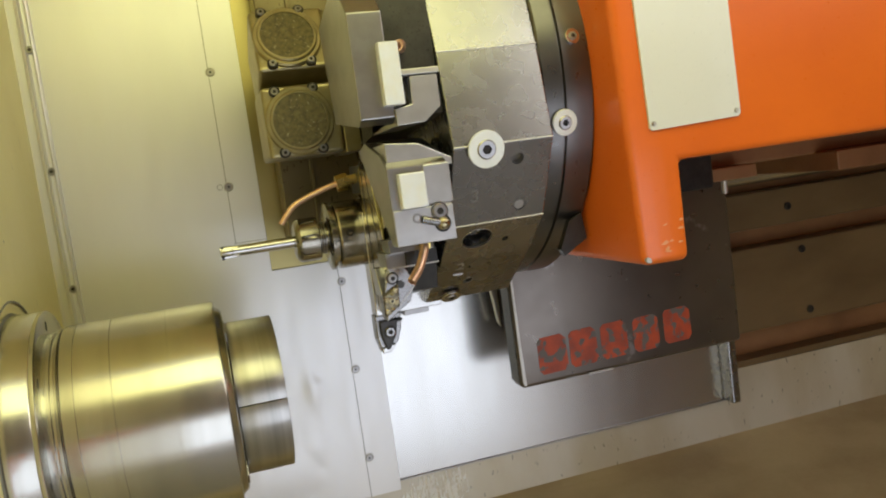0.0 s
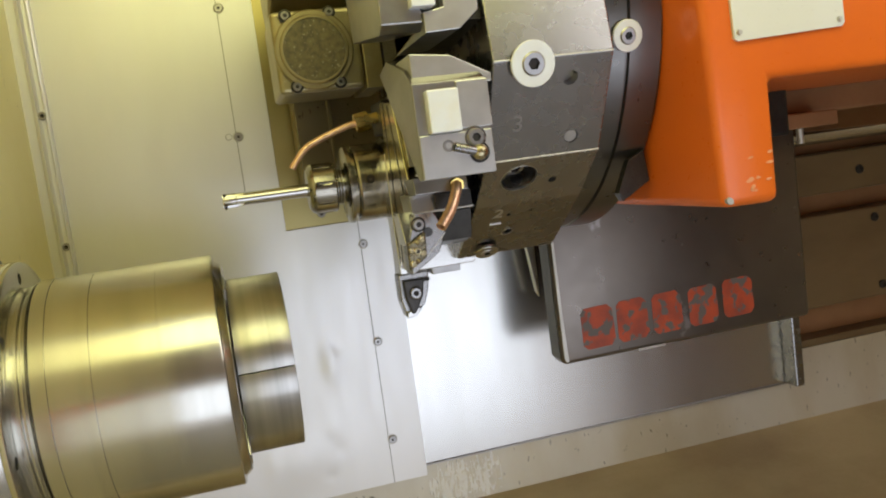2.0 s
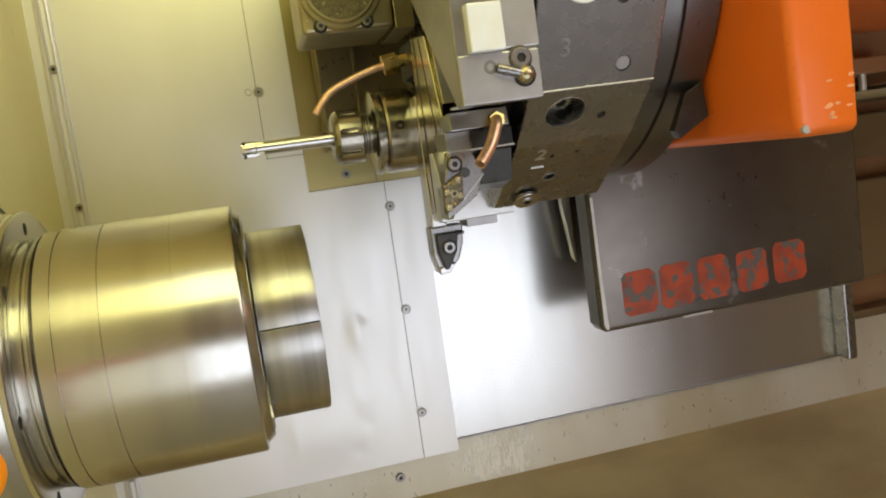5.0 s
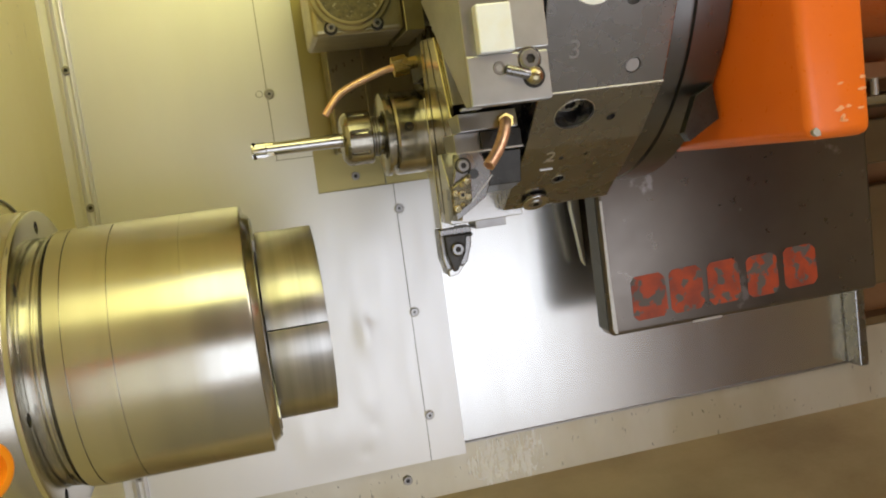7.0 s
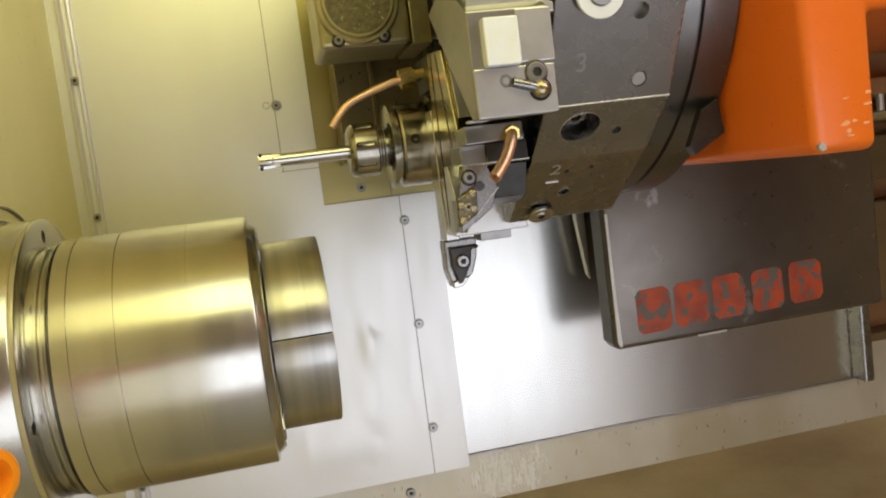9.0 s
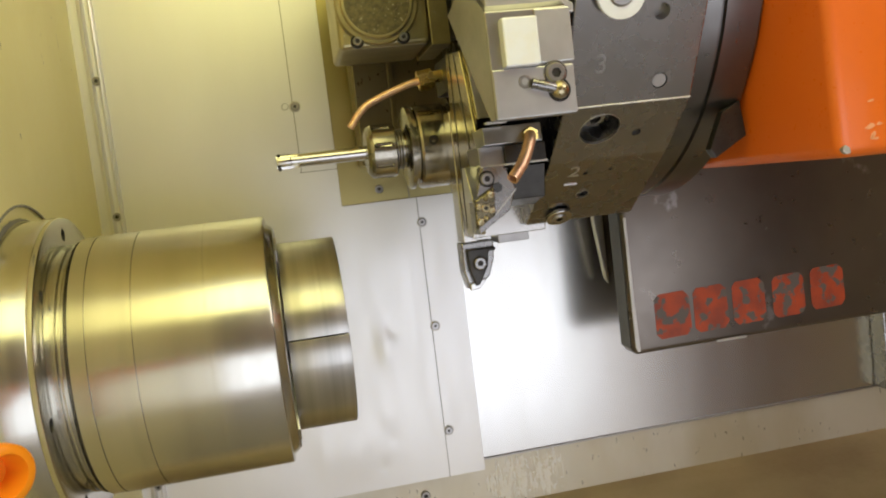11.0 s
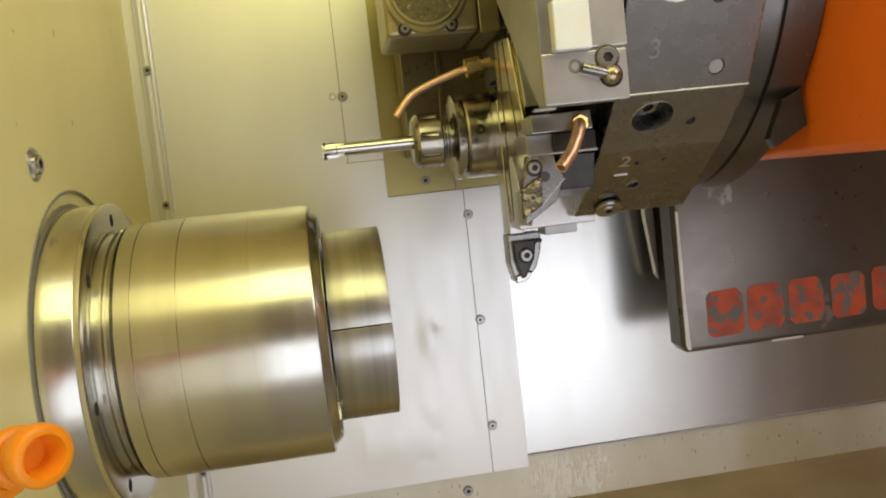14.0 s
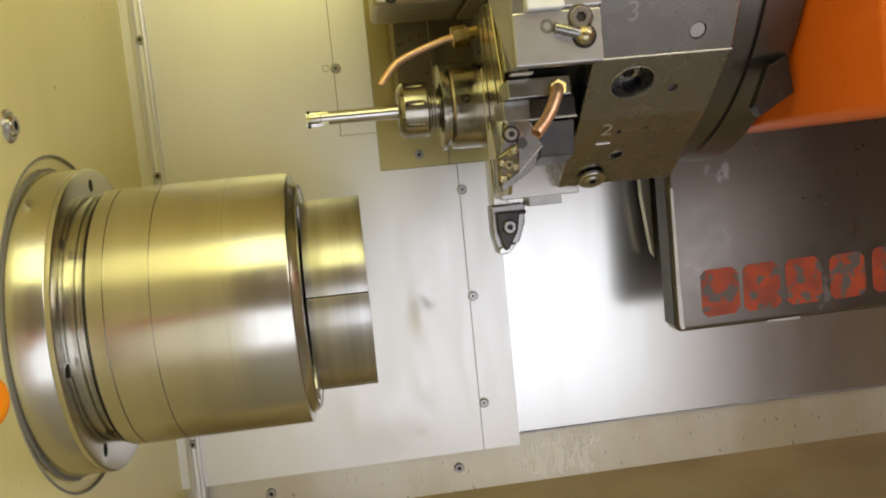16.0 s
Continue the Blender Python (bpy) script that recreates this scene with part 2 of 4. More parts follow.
def bm_tube(points, r, inner=None, n=16):
    """A bent pipe through points, with an open bore at its far end."""
    pts = [Vector(p) for p in points]
    fine = []
    for i in range(len(pts) - 1):
        p0, p1, p2, p3 = pts[max(i - 1, 0)], pts[i], pts[i + 1], pts[min(i + 2, len(pts) - 1)]
        for k in range(8):
            t = k / 8
            fine.append(0.5 * (2 * p1 + (p2 - p0) * t + (2 * p0 - 5 * p1 + 4 * p2 - p3) * t * t + (3 * p1 - p0 - 3 * p2 + p3) * t ** 3))
    fine.append(pts[-1])
    bm = bmesh.new()
    rings = []

    def ring(c, d, rad):
        turn = d.to_track_quat("Z", "Y").to_matrix()
        return [bm.verts.new(c + turn @ Vector((rad * math.cos(2 * math.pi * i / n), rad * math.sin(2 * math.pi * i / n), 0))) for i in range(n)]
    for i, c in enumerate(fine):
        d = fine[min(i + 1, len(fine) - 1)] - fine[max(i - 1, 0)]
        rings.append(ring(c, d, r))
    d = fine[-1] - fine[-2]
    if inner:
        rings.append(ring(fine[-1], d, inner))
        rings.append(ring(fine[-1] - d.normalized() * r * 3, d, inner))
    for a, b in zip(rings, rings[1:]):
        for i in range(n):
            j = (i + 1) % n
            bm.faces.new((a[i], a[j], b[j], b[i]))
    bm.faces.new(rings[0])
    bm.faces.new(rings[-1])
    return bm


def bm_lathe_to(centre, way, profile, n=28):
    """A turned shape standing at the centre: (height, radius) along way."""
    bm = bm_lathe(profile, n=n)
    turn = Vector(way).to_track_quat("X", "Z").to_matrix().to_4x4()
    bmesh.ops.transform(bm, matrix=Matrix.Translation(centre) @ turn, verts=bm.verts)
    return bm


def bm_screw(centre, way, r, h, bore=0.5, n=24):
    """A round socket head with a six-sided recess, its seat at the centre, looking along way."""
    bm = bmesh.new()
    c = r * 0.16

    def ring(z, rad, k=n):
        return [bm.verts.new((rad * math.cos(2 * math.pi * i / k), rad * math.sin(2 * math.pi * i / k), z)) for i in range(k)]

    def hexed(z, rad):
        out = []
        for i in range(n):
            a = 2 * math.pi * i / n
            f = math.cos(math.pi / 6) / math.cos((a % (math.pi / 3)) - math.pi / 6)
            out.append(bm.verts.new((rad * f * math.cos(a), rad * f * math.sin(a), z)))
        return out
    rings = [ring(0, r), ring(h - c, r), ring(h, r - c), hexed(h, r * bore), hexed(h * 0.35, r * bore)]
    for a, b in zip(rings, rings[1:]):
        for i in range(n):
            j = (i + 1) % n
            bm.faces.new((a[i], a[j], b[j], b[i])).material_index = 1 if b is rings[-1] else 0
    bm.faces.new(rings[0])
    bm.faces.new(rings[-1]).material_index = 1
    turn = Vector(way).to_track_quat("Z", "Y").to_matrix().to_4x4()
    bmesh.ops.transform(bm, matrix=Matrix.Translation(centre) @ turn, verts=bm.verts)
    return bm


def turned(bm, m):
    bmesh.ops.transform(bm, matrix=m, verts=bm.verts)
    return bm


def about_x(y, z, degrees):
    return Matrix.Translation((0, y, z)) @ Matrix.Rotation(radians(degrees), 4, "X") @ Matrix.Translation((0, -y, -z))


def bm_text(text, size, m, depth=0.0006):
    cu = bpy.data.curves.new("numeral", "FONT")
    cu.body, cu.size, cu.align_x, cu.align_y, cu.extrude = text, size, "CENTER", "CENTER", depth
    ob = new("numeral_source", cu)
    me = bpy.data.meshes.new_from_object(ob.evaluated_get(bpy.context.evaluated_depsgraph_get()))
    bpy.data.objects.remove(ob)
    bm = bmesh.new()
    bm.from_mesh(me)
    bmesh.ops.transform(bm, matrix=m, verts=bm.verts)
    return bm


def cut(ob, tool_bm):
    """Takes a shape out of a mesh, for good."""
    me = bpy.data.meshes.new("cutter")
    bmesh.ops.recalc_face_normals(tool_bm, faces=tool_bm.faces)
    tool_bm.to_mesh(me)
    tool_bm.free()
    tool = new("cutter", me)
    mod = ob.modifiers.new("cut", "BOOLEAN")
    mod.operation, mod.object, mod.solver = "DIFFERENCE", tool, "EXACT"
    tool.matrix_world = ob.matrix_world
    bpy.context.view_layer.update()
    tool.matrix_world = Matrix.Identity(4)
    bpy.context.view_layer.update()
    done = bpy.data.meshes.new_from_object(ob.evaluated_get(bpy.context.evaluated_depsgraph_get()))
    ob.modifiers.clear()
    ob.data = done
    bpy.data.objects.remove(tool)
    return ob

# ---- the enclosure ----
Z = AXIS
BACK, LEFT = 0.282, -0.191


def sheet_screw(x, y, z, way, parent, r=0.0052):
    head = part("screw", bm_screw((x, y, z), way, r, 0.0028, 0.34), M_GREY, parent)
    part("washer", bm_ring((x, y, z), way, r * 1.25, r * 0.9, 0.0008, 24), M_EDGE, head)
    return head


# headstock wall, with a round opening for the spindle nose
wall_left = tagged(part("wall_left", bm_box((LEFT - 0.03, -1.25, 0.0), (LEFT, BACK + 0.03, 1.95), 0), M_WALL),
                   "dark-specked stainless wall tinted with yellow lamplight round the spindle nose", "wall", kind="structure")
cut(wall_left, bm_lathe([(LEFT - 0.1, 0.139), (LEFT + 0.1, 0.139)], 0.012, Z - 0.002, 96))
part("rim", bm_ring((LEFT - 0.001, 0.012, Z - 0.002), (1, 0, 0), 0.1400, 0.1382, 0.0018, 96), M_SEAM, wall_left)
bm = bmesh.new()
rnd = random.Random(3)
loop_in, loop_out = [], []
for i in range(190):
    a = 2 * math.pi * i / 150
    q = 0.1262 + 0.0016 * rnd.random() ** 2
    loop_in.append(bm.verts.new((LEFT + 0.0006, 0.1225 * math.sin(a), Z + 0.1225 * math.cos(a))))
    loop_out.append(bm.verts.new((LEFT + 0.0004, q * math.sin(a), Z + q * math.cos(a))))
for i in range(190):
    j = (i + 1) % 150
    bm.faces.new((loop_in[i], loop_in[j], loop_out[j], loop_out[i]))
part("sealant", bm, M_SEAM, wall_left, "ragged dark sealant line")
part("nose_seal", bm_ring((LEFT - 0.006, 0.0, Z), (1, 0, 0), 0.150, 0.117, 0.0045, 96), M_WALL, wall_left)
for y, z in ((-0.0644, 0.1563), (0.11, 0.45), (-0.42, 0.30), (-0.42, -0.3)):
    bolt = part("bolt", bm_screw((LEFT + 0.002, y, Z + z), (1, 0, 0), 0.0080, 0.0035), M_BRIGHT, wall_left)
    part("washer", bm_ring((LEFT, y, Z + z), (1, 0, 0), 0.0125, 0.006, 0.0025, 36, 0.0018), M_LIGHT, bolt)

# stepped back sheet: wide below, cut away above
sheet_profile = [(LEFT + 0.0003, Z - 0.2555), (0.2236, Z - 0.2555), (0.2236, Z + 0.1005), (0.0855, Z + 0.1005), (0.0855, Z + 0.9), (LEFT + 0.0003, Z + 0.9)]
wall_back = tagged(part("wall_back", bm_prism(sheet_profile, BACK, BACK + 0.0018, "y"), M_SHEET),
                   "brushed stainless back sheet with a stepped edge and small dents", "wall panel", kind="structure")


def seam(a, b, w=0.00045):
    lo = [min(a[i], b[i]) - w for i in (0, 1)]
    hi = [max(a[i], b[i]) + w for i in (0, 1)]
    part("joint", bm_box((lo[0], BACK - 0.0004, Z + lo[1]), (hi[0], BACK + 0.0006, Z + hi[1]), 0), M_SEAM, wall_back)


seam((0.0415, 0.1465), (0.0445, 0.1465))
seam((0.043, 0.1465), (0.043, 0.9))
seam((0.043, 0.1465), (0.0855, 0.1465), 0.00035)
seam((0.1775, -0.2555), (0.1775, 0.1005))
for x, z in ((0.0455, 0.225), (0.0455, 0.382), (0.0455, 0.54), (0.1805, 0.0695), (0.1815, -0.0615), (0.1825, -0.196)):
    sheet_screw(x, BACK, Z + z, (0, -1, 0), wall_back)
for x, z in ((0.034, 0.226), (0.170, 0.0695), (0.172, -0.196)):
    part("plugged_hole", bm_ring((x, BACK, Z + z), (0, -1, 0), 0.0042, 0.0034, 0.0004, 20), M_GREY, wall_back)
# the lower field of the sheet, pushed in and out by chips
DENTS = ((0.118, -0.078, 0.013, 0.030, 0.0016), (0.128, -0.055, 0.010, 0.014, -0.0010), (0.108, -0.165, 0.010, 0.014, 0.0005), (0.113, -0.195, 0.008, 0.010, -0.0003),
         (0.098, -0.228, 0.007, 0.008, -0.0002), (0.060, -0.20, 0.05, 0.03, 0.0008), (0.14, 0.03, 0.03, 0.04, 0.0007), (0.03, 0.0, 0.03, 0.05, 0.0006))
NX, NZ = 84, 178
verts, faces = [], []
for i in range(NX + 1):
    for j in range(NZ + 1):
        x, z = 0.005 + (0.1765 - 0.005) * i / NX, -0.2545 + (0.0995 + 0.2545) * j / NZ
        edge = min(1.0, min(i, NX - i) / 9, min(j, NZ - j) / 9)
        d = max(-0.0003, 1.4 * sum(h * math.exp(-((x - a) / p) ** 2 - ((z - b) / q) ** 2) for a, b, p, q, h in DENTS))
        verts.append((x, BACK - 0.0004 - d * edge, Z + z))
for i in range(NX):
    for j in range(NZ):
        a = i * (NZ + 1) + j
        faces.append((a, a + 1, a + NZ + 2, a + NZ + 1))
me = bpy.data.meshes.new("dented_field")
me.from_pydata(verts, [], faces)
me.materials.append(M_SHEET)
field = new("dented_field", me)
field.parent = wall_back
smooth(field, 60)

# folded corner strip between the two walls
corner_strip = tagged(part("corner_trim", bm_prism([(-0.1800, BACK), (-0.1795, BACK - 0.006), (-0.1755, BACK - 0.0075), (-0.1725, BACK - 0.003), (-0.1685, BACK - 0.003),
                                                    (-0.1665, BACK - 0.0075), (-0.1635, BACK - 0.006), (-0.1630, BACK)], Z - 0.6, Z + 0.9, "z", 0.0006), M_SHEET),
                      "ribbed stainless corner strip with cross-head screws", "trim", kind="structure")
for z in (0.2745, 0.43, 0.12, -0.04, -0.2):
    part("screw", bm_screw((-0.1705, BACK - 0.003, Z + z), (0, -1, 0), 0.0048, 0.0045), M_GREY, corner_strip)

# polished guard panel behind the carriage
guard_panel = tagged(part("guard_panel", bm_box((0.02, 0.2895, Z - 0.244), (0.815, 0.2935, Z + 0.9), 0), M_PANEL),
                     "polished stainless guard panel standing behind the carriage", "wall panel", kind="structure")
part("end_post", bm_box((0.800, 0.262, Z - 0.244), (0.815, 0.2895, Z + 0.12), 0.002), M_TURRET, guard_panel)
part("lower_edge", bm_box((0.2236, 0.2865, Z - 0.2445), (0.800, 0.2893, Z - 0.2425), 0.0004), M_GREY, guard_panel)
part("screw", bm_screw((0.1335, 0.2870, Z + 0.116), (0, -1, 0), 0.0052, 0.0028), M_GREY, guard_panel)
# strip and backing laid in the recess to carry its yellow reflection
part("sill", bm_box((0.0860, 0.2870, Z + 0.1008), (0.2236, 0.2893, Z + 0.128), 0), M_SILL, guard_panel, "dull yellowish recess strip")
part("backing", bm_box((0.0862, 0.2872, Z + 0.128), (0.33, 0.2893, Z + 0.9), 0), M_SILL, guard_panel, "recess backing tinted with yellow reflected light")
part("joint", bm_box((0.1690, 0.2862, Z + 0.1005), (0.1702, 0.2871, Z + 0.9), 0), M_SEAM, guard_panel)

# apron under the sheets and the chip tray in front of it
apron = tagged(part("apron", bm_box((LEFT, 0.300, Z - 0.315), (1.75, 0.32, Z - 0.20), 0), M_APRON),
               "coolant-splashed steel apron under the back sheets", "wall panel", kind="structure")
for x in (-0.09, 0.1455):
    part("screw", bm_screw((x, 0.300, Z - 0.281), (0, -1, 0), 0.006, 0.004), M_GREY, apron)
chip_tray = tagged(part("chip_tray", bm_prism([(0.300, Z - 0.312), (0.285, Z - 0.318), (0.02, Z - 0.385), (0.0, Z - 0.40), (0.0, Z - 0.7), (0.32, Z - 0.7), (0.32, Z - 0.312)],
                                              LEFT - 0.03, 1.75, "x"), M_TRAY),
                   "oily tan sheet-steel chip tray sloping to the front", "floor", kind="structure")

# unseen floor, added to set what chuck and turret reflect from below
unseen_floor = tagged(part("unseen_floor", bm_prism([(0.0, Z - 0.68), (-1.25, Z - 0.95), (-1.25, Z - 1.0), (0.0, Z - 0.74)], LEFT - 0.03, 1.75, "x"), M_PIT),
                  "unseen dark floor added in front of the tray", "floor", kind="structure")

# dried coolant spatter on the apron
bm = bmesh.new()
rnd = random.Random(7)
for k in range(300):
    x = rnd.choice((0.250, 0.268, 0.274, 0.300, 0.315)) + rnd.gauss(0, 0.009)
    z = Z - 0.254 - 0.050 * rnd.random() ** 0.8
    w, h = 0.0004 + 0.0030 * rnd.random() ** 2, 0.0010 + 0.018 * rnd.random() ** 3
    ring = []
    for i in range(9):
        a = 2 * math.pi * i / 9
        q = 0.35 + 0.9 * rnd.random()
        ring.append(bm.verts.new((x + w * q * math.cos(a), 0.29975 - 0.0003 * rnd.random(), z + h * q * math.sin(a))))
    bm.faces.new(ring)
tagged(part("spatter", bm, M_SPATTER, apron), "white dried coolant spatter", kind="stuff")

# bed with its guide rails, to the side of the guard panel
bed = tagged(part("bed", bm_box((0.815, 0.335, Z - 0.2), (1.75, 0.40, Z + 0.9), 0), M_CAST), "brown painted machine bed casting", "machine bed", kind="structure")
for z0, z1, y in ((0.035, 0.098, 0.300), (-0.140, 0.004, 0.296)):
    rail = part("guide_rail", bm_box((0.80, y, Z + z0), (1.75, 0.336, Z + z1), 0.003), M_RAIL, bed)
    for k in range(4):
        for x, z in (((0.994, -0.013), (1.0, -0.122)) if z0 < 0 else ((0.976, 0.065),)):
            part("bolt", bm_screw((x + 0.24 * k, y, Z + z), (0, -1, 0), 0.007, 0.003), M_BLACK, rail)
part("ball_screw", bm_rod((0.80, 0.285, Z + 0.13), (1.75, 0.285, Z + 0.13), 0.016), M_BRIGHT, bed, "shiny round ball screw")
part("ledge", bm_box((0.815, 0.300, Z - 0.20), (1.75, 0.336, Z - 0.188), 0.002), M_RAIL, bed)

# plain closing walls and roof, out of view
wall_right = tagged(part("wall_right", bm_box((1.75, -1.25, 0.0), (1.78, 0.42, 1.95), 0), M_TRAY), "plain far end wall of the enclosure", "wall", kind="structure")
ceiling = tagged(part("ceiling", bm_box((LEFT - 0.03, -0.45, 1.90), (1.78, 0.42, 1.95), 0), M_WALL), "plain sheet-steel enclosure roof", "ceiling", kind="structure")
# unseen panel added so the chuck reflects a dark band between the lights
header_baffle = tagged(part("header_baffle", bm_box((LEFT - 0.03, -1.28, 1.04), (1.20, -1.25, 1.95), 0), M_PIT), "unseen panel above the open door, added to darken reflections", "wall", kind="structure")
wall_front = tagged(part("wall_front", bm_box((1.20, -1.28, 0.0), (1.78, -1.25, 1.95), 0), M_CAST), "closed half of the sliding door", "wall", kind="structure")

# ---- spindle nose and chuck ----
nose = thing("spindle_nose", "machined steel spindle nose flange with bolt holes in the wall", "flange", (LEFT, 0, Z))
body = smooth(part("flange_ring", bm_lathe([(-0.230, 0.1225), (-0.1895, 0.1225), (-0.1882, 0.1240), (-0.1835, 0.1242), (-0.1820, 0.1236), (-0.1645, 0.1236), (-0.1635, 0.1229),
                                            (-0.1622, 0.1236), (-0.1595, 0.1234), (-0.1585, 0.1218), (-0.1585, 0.0975), (-0.1620, 0.0965)], 0, Z, 128), M_CHUCK, nose))
for k in range(7):
    a = radians(2 + 49.2 * k)
    p = Vector((0, -0.1095 * math.sin(a), Z + 0.1095 * math.cos(a)))
    cut(body, bm_rod((-0.172, p.y, p.z), (-0.150, p.y, p.z), 0.0052, n=20))
smooth(body)
smooth(part("neck", bm_lathe([(-0.165, 0.0985), (-0.1560, 0.0985), (-0.1555, 0.1010), (-0.1520, 0.1010), (-0.1515, 0.0975), (-0.1485, 0.0975), (-0.1480, 0.1025), (-0.1455, 0.1030),
                       (-0.1450, 0.0985), (-0.1400, 0.0985)], 0, Z, 128), M_CHUCK, nose), 25)

chuck = thing("lathe_chuck", "bright ground steel three-jaw lathe chuck on the spindle", "lathe chuck", (-0.1435, 0, Z))
prof = [(-0.1440, 0.099), (-0.1438, 0.1032), (-0.1425, 0.1045)]
for g, w, d in ((-0.1309, 0.0005, 0.0012), (-0.0987, 0.0005, 0.0012), (-0.0472, 0.0003, 0.0003)):
    prof += [(g - w, 0.105), (g - w * 0.6, 0.105 - d), (g + w * 0.6, 0.105 - d), (g + w, 0.105)]
prof += [(-0.0022, 0.105), (-0.0008, 0.1044), (0.0, 0.1030), (0.0, 0.0985), (0.0046, 0.0955), (0.0060, 0.0935), (0.0060, 0.0300), (-0.0100, 0.0290), (-0.0300, 0.0290)]
smooth(part("chuck_body", bm_lathe(prof, 0, Z, 160), M_CHUCK, chuck), 25)
part("bore", bm_ring((0.0055, 0, Z), (1, 0, 0), 0.0335, 0.0285, 0.0035, 64), M_FACE, chuck)
part("face_ring", bm_ring((0.0057, 0, Z), (1, 0, 0), 0.0940, 0.0905, 0.0008, 96), M_FACE, chuck)


def sector(r0, r1, a0, a1, x0, x1, n=22):
    flat = radians(13) if a1 - a0 > 1.5 else 0.0
    turn = [a0 + flat + (a1 - a0 - 2 * flat) * i / n for i in range(n + 1)]
    turn = ([a0] if flat else []) + turn + ([a1] if flat else [])
    pts = [(-(r1 - (0.0012 if flat and a in (a0, a1) else 0)) * math.sin(a), (r1 - (0.0012 if flat and a in (a0, a1) else 0)) * math.cos(a)) for a in turn]
    pts += [(-r0 * math.sin(a1 + (a0 - a1) * i / n), r0 * math.cos(a1 + (a0 - a1) * i / n)) for i in range(n + 1)]
    return bm_prism([(y, Z + z) for y, z in pts], x0, x1, "x", 0.0006)


for k in range(3):
    mid = radians(24 + 120 * k)
    gap = radians(0.35)
    jaw = smooth(part("jaw", sector(0.024, 0.0800, mid - radians(60) + gap, mid + radians(60) - gap, 0.0078, 0.0550), M_FACE, chuck, "soft steel top jaw"))
    base_ob = part("jaw_base", bm_prism([(-0.012, 0.022), (0.012, 0.022), (0.012, 0.0895), (-0.012, 0.0895)], 0.002, 0.0080, "x", 0.0008), M_LIGHT, chuck)
    base_ob.data.transform(about_x(0, Z, math.degrees(mid)) @ Matrix.Translation((0, 0, Z)))
    for r in (0.040, 0.064):
        p = Vector((0.0485, -r * math.sin(mid), Z + r * math.cos(mid)))
        cut(jaw, bm_rod(p, p + Vector((0.02, 0, 0)), 0.0078, n=24))
        part("jaw_screw", bm_screw((0.0478, p.y, p.z), (1, 0, 0), 0.0070, 0.004), M_BLACK, jaw)
    # a lip of serration where the jaw meets the chuck face
    part("serration", sector(0.060, 0.0770, mid - radians(9), mid + radians(9), 0.0068, 0.0098, 6), M_LIGHT, jaw)

# ---- coolant hose end near the door ----
hose = thing("coolant_hose", "bright orange segmented plastic coolant hose end", "coolant hose", (-0.13, -0.35, Z - 0.2))
HX, HY, HZ = -0.1085, -0.350, Z + 0.0195
base = Vector((HX, HY, HZ))
way = Vector((0.72, -0.62, -0.02)).normalized()
for k in range(4):
    c = base - way * (0.0155 * k) + Vector((-0.002, 0.004, -0.004)) * k * k
    d = (way + Vector((0.0, 0.0, 0.16)) * k).normalized()
    bm = bm_lathe([(-0.0085, 0.0070), (-0.0080, 0.0092), (-0.0035, 0.0096), (-0.0020, 0.0118), (0.0020, 0.0130), (0.0070, 0.0128), (0.0080, 0.0118), (0.0080, 0.0090), (0.002, 0.0070), (-0.004, 0.0066)], 0, 0, 40)
    turned(bm, Matrix.Translation(c) @ d.to_track_quat("X", "Z").to_matrix().to_4x4())
    smooth(part("hose_segment", bm, M_PLASTIC, hose), 50)
smooth(part("hose_root", bm_tube([base - way * 0.055, base - way * 0.085 + Vector((0, 0, -0.03)), base - way * 0.10 + Vector((0, 0, -0.16))], 0.0095), M_PLASTIC, hose), 50)

# ---- tool turret on its carriage ----
T = AXIS + 0.010      # the carriage group hangs on this height
CY, CZ = 0.0, T + 0.275   # turret axis

turret = thing("tool_turret", "dark phosphated steel tool turret disc with numbered stations", "tool turret", (0.31, CY, CZ))
facets = [(-0.050, 0.061), (-0.125, 0.1085), (-0.170, 0.1445), (-0.1949, 0.186), (-0.212, 0.2145), (-0.1995, 0.298), (-0.184, 0.362), (-0.140, 0.426), (-0.080, 0.464),
          (0.0, 0.478), (0.10, 0.455), (0.17, 0.40), (0.205, 0.32), (0.212, 0.24), (0.18, 0.155), (0.12, 0.09), (0.045, 0.061)]
drum = part("station_ring", bm_prism([(y, T + z) for y, z in facets], 0.2145, 0.3085, "x", 0.0012), M_TURRET, turret)
smooth(part("disc", bm_lathe([(0.3085, 0.180), (0.3090, 0.1995), (0.3105, 0.2015), (0.3270, 0.2035), (0.3280, 0.2015), (0.3295, 0.2015), (0.3305, 0.2040), (0.3560, 0.2050), (0.3600, 0.2010), (0.3620, 0.17)],
                              CY, CZ, 128), M_DISC, turret), 25)
smooth(part("hub", bm_lathe([(0.300, 0.17), (0.42, 0.17)], CY, CZ, 96), M_BLACK, turret))
part("index_stop", bm_prism([(x, T + z) for x, z in ((0.3545, 0.139), (0.3575, 0.113), (0.332, 0.099), (0.328, 0.106), (0.340, 0.132))], -0.156, -0.148, "y", 0.0006), M_BLACK, turret, "dark angled index stop plate")
# rubbed edges between the flats, their highlights drawn in as bright rods
for y, z in (facets[2], facets[4], facets[5]):
    part("worn_edge", bm_rod((0.2150, y, T + z), (0.3080, y, T + z), 0.0007, n=8), M_EDGE, turret)


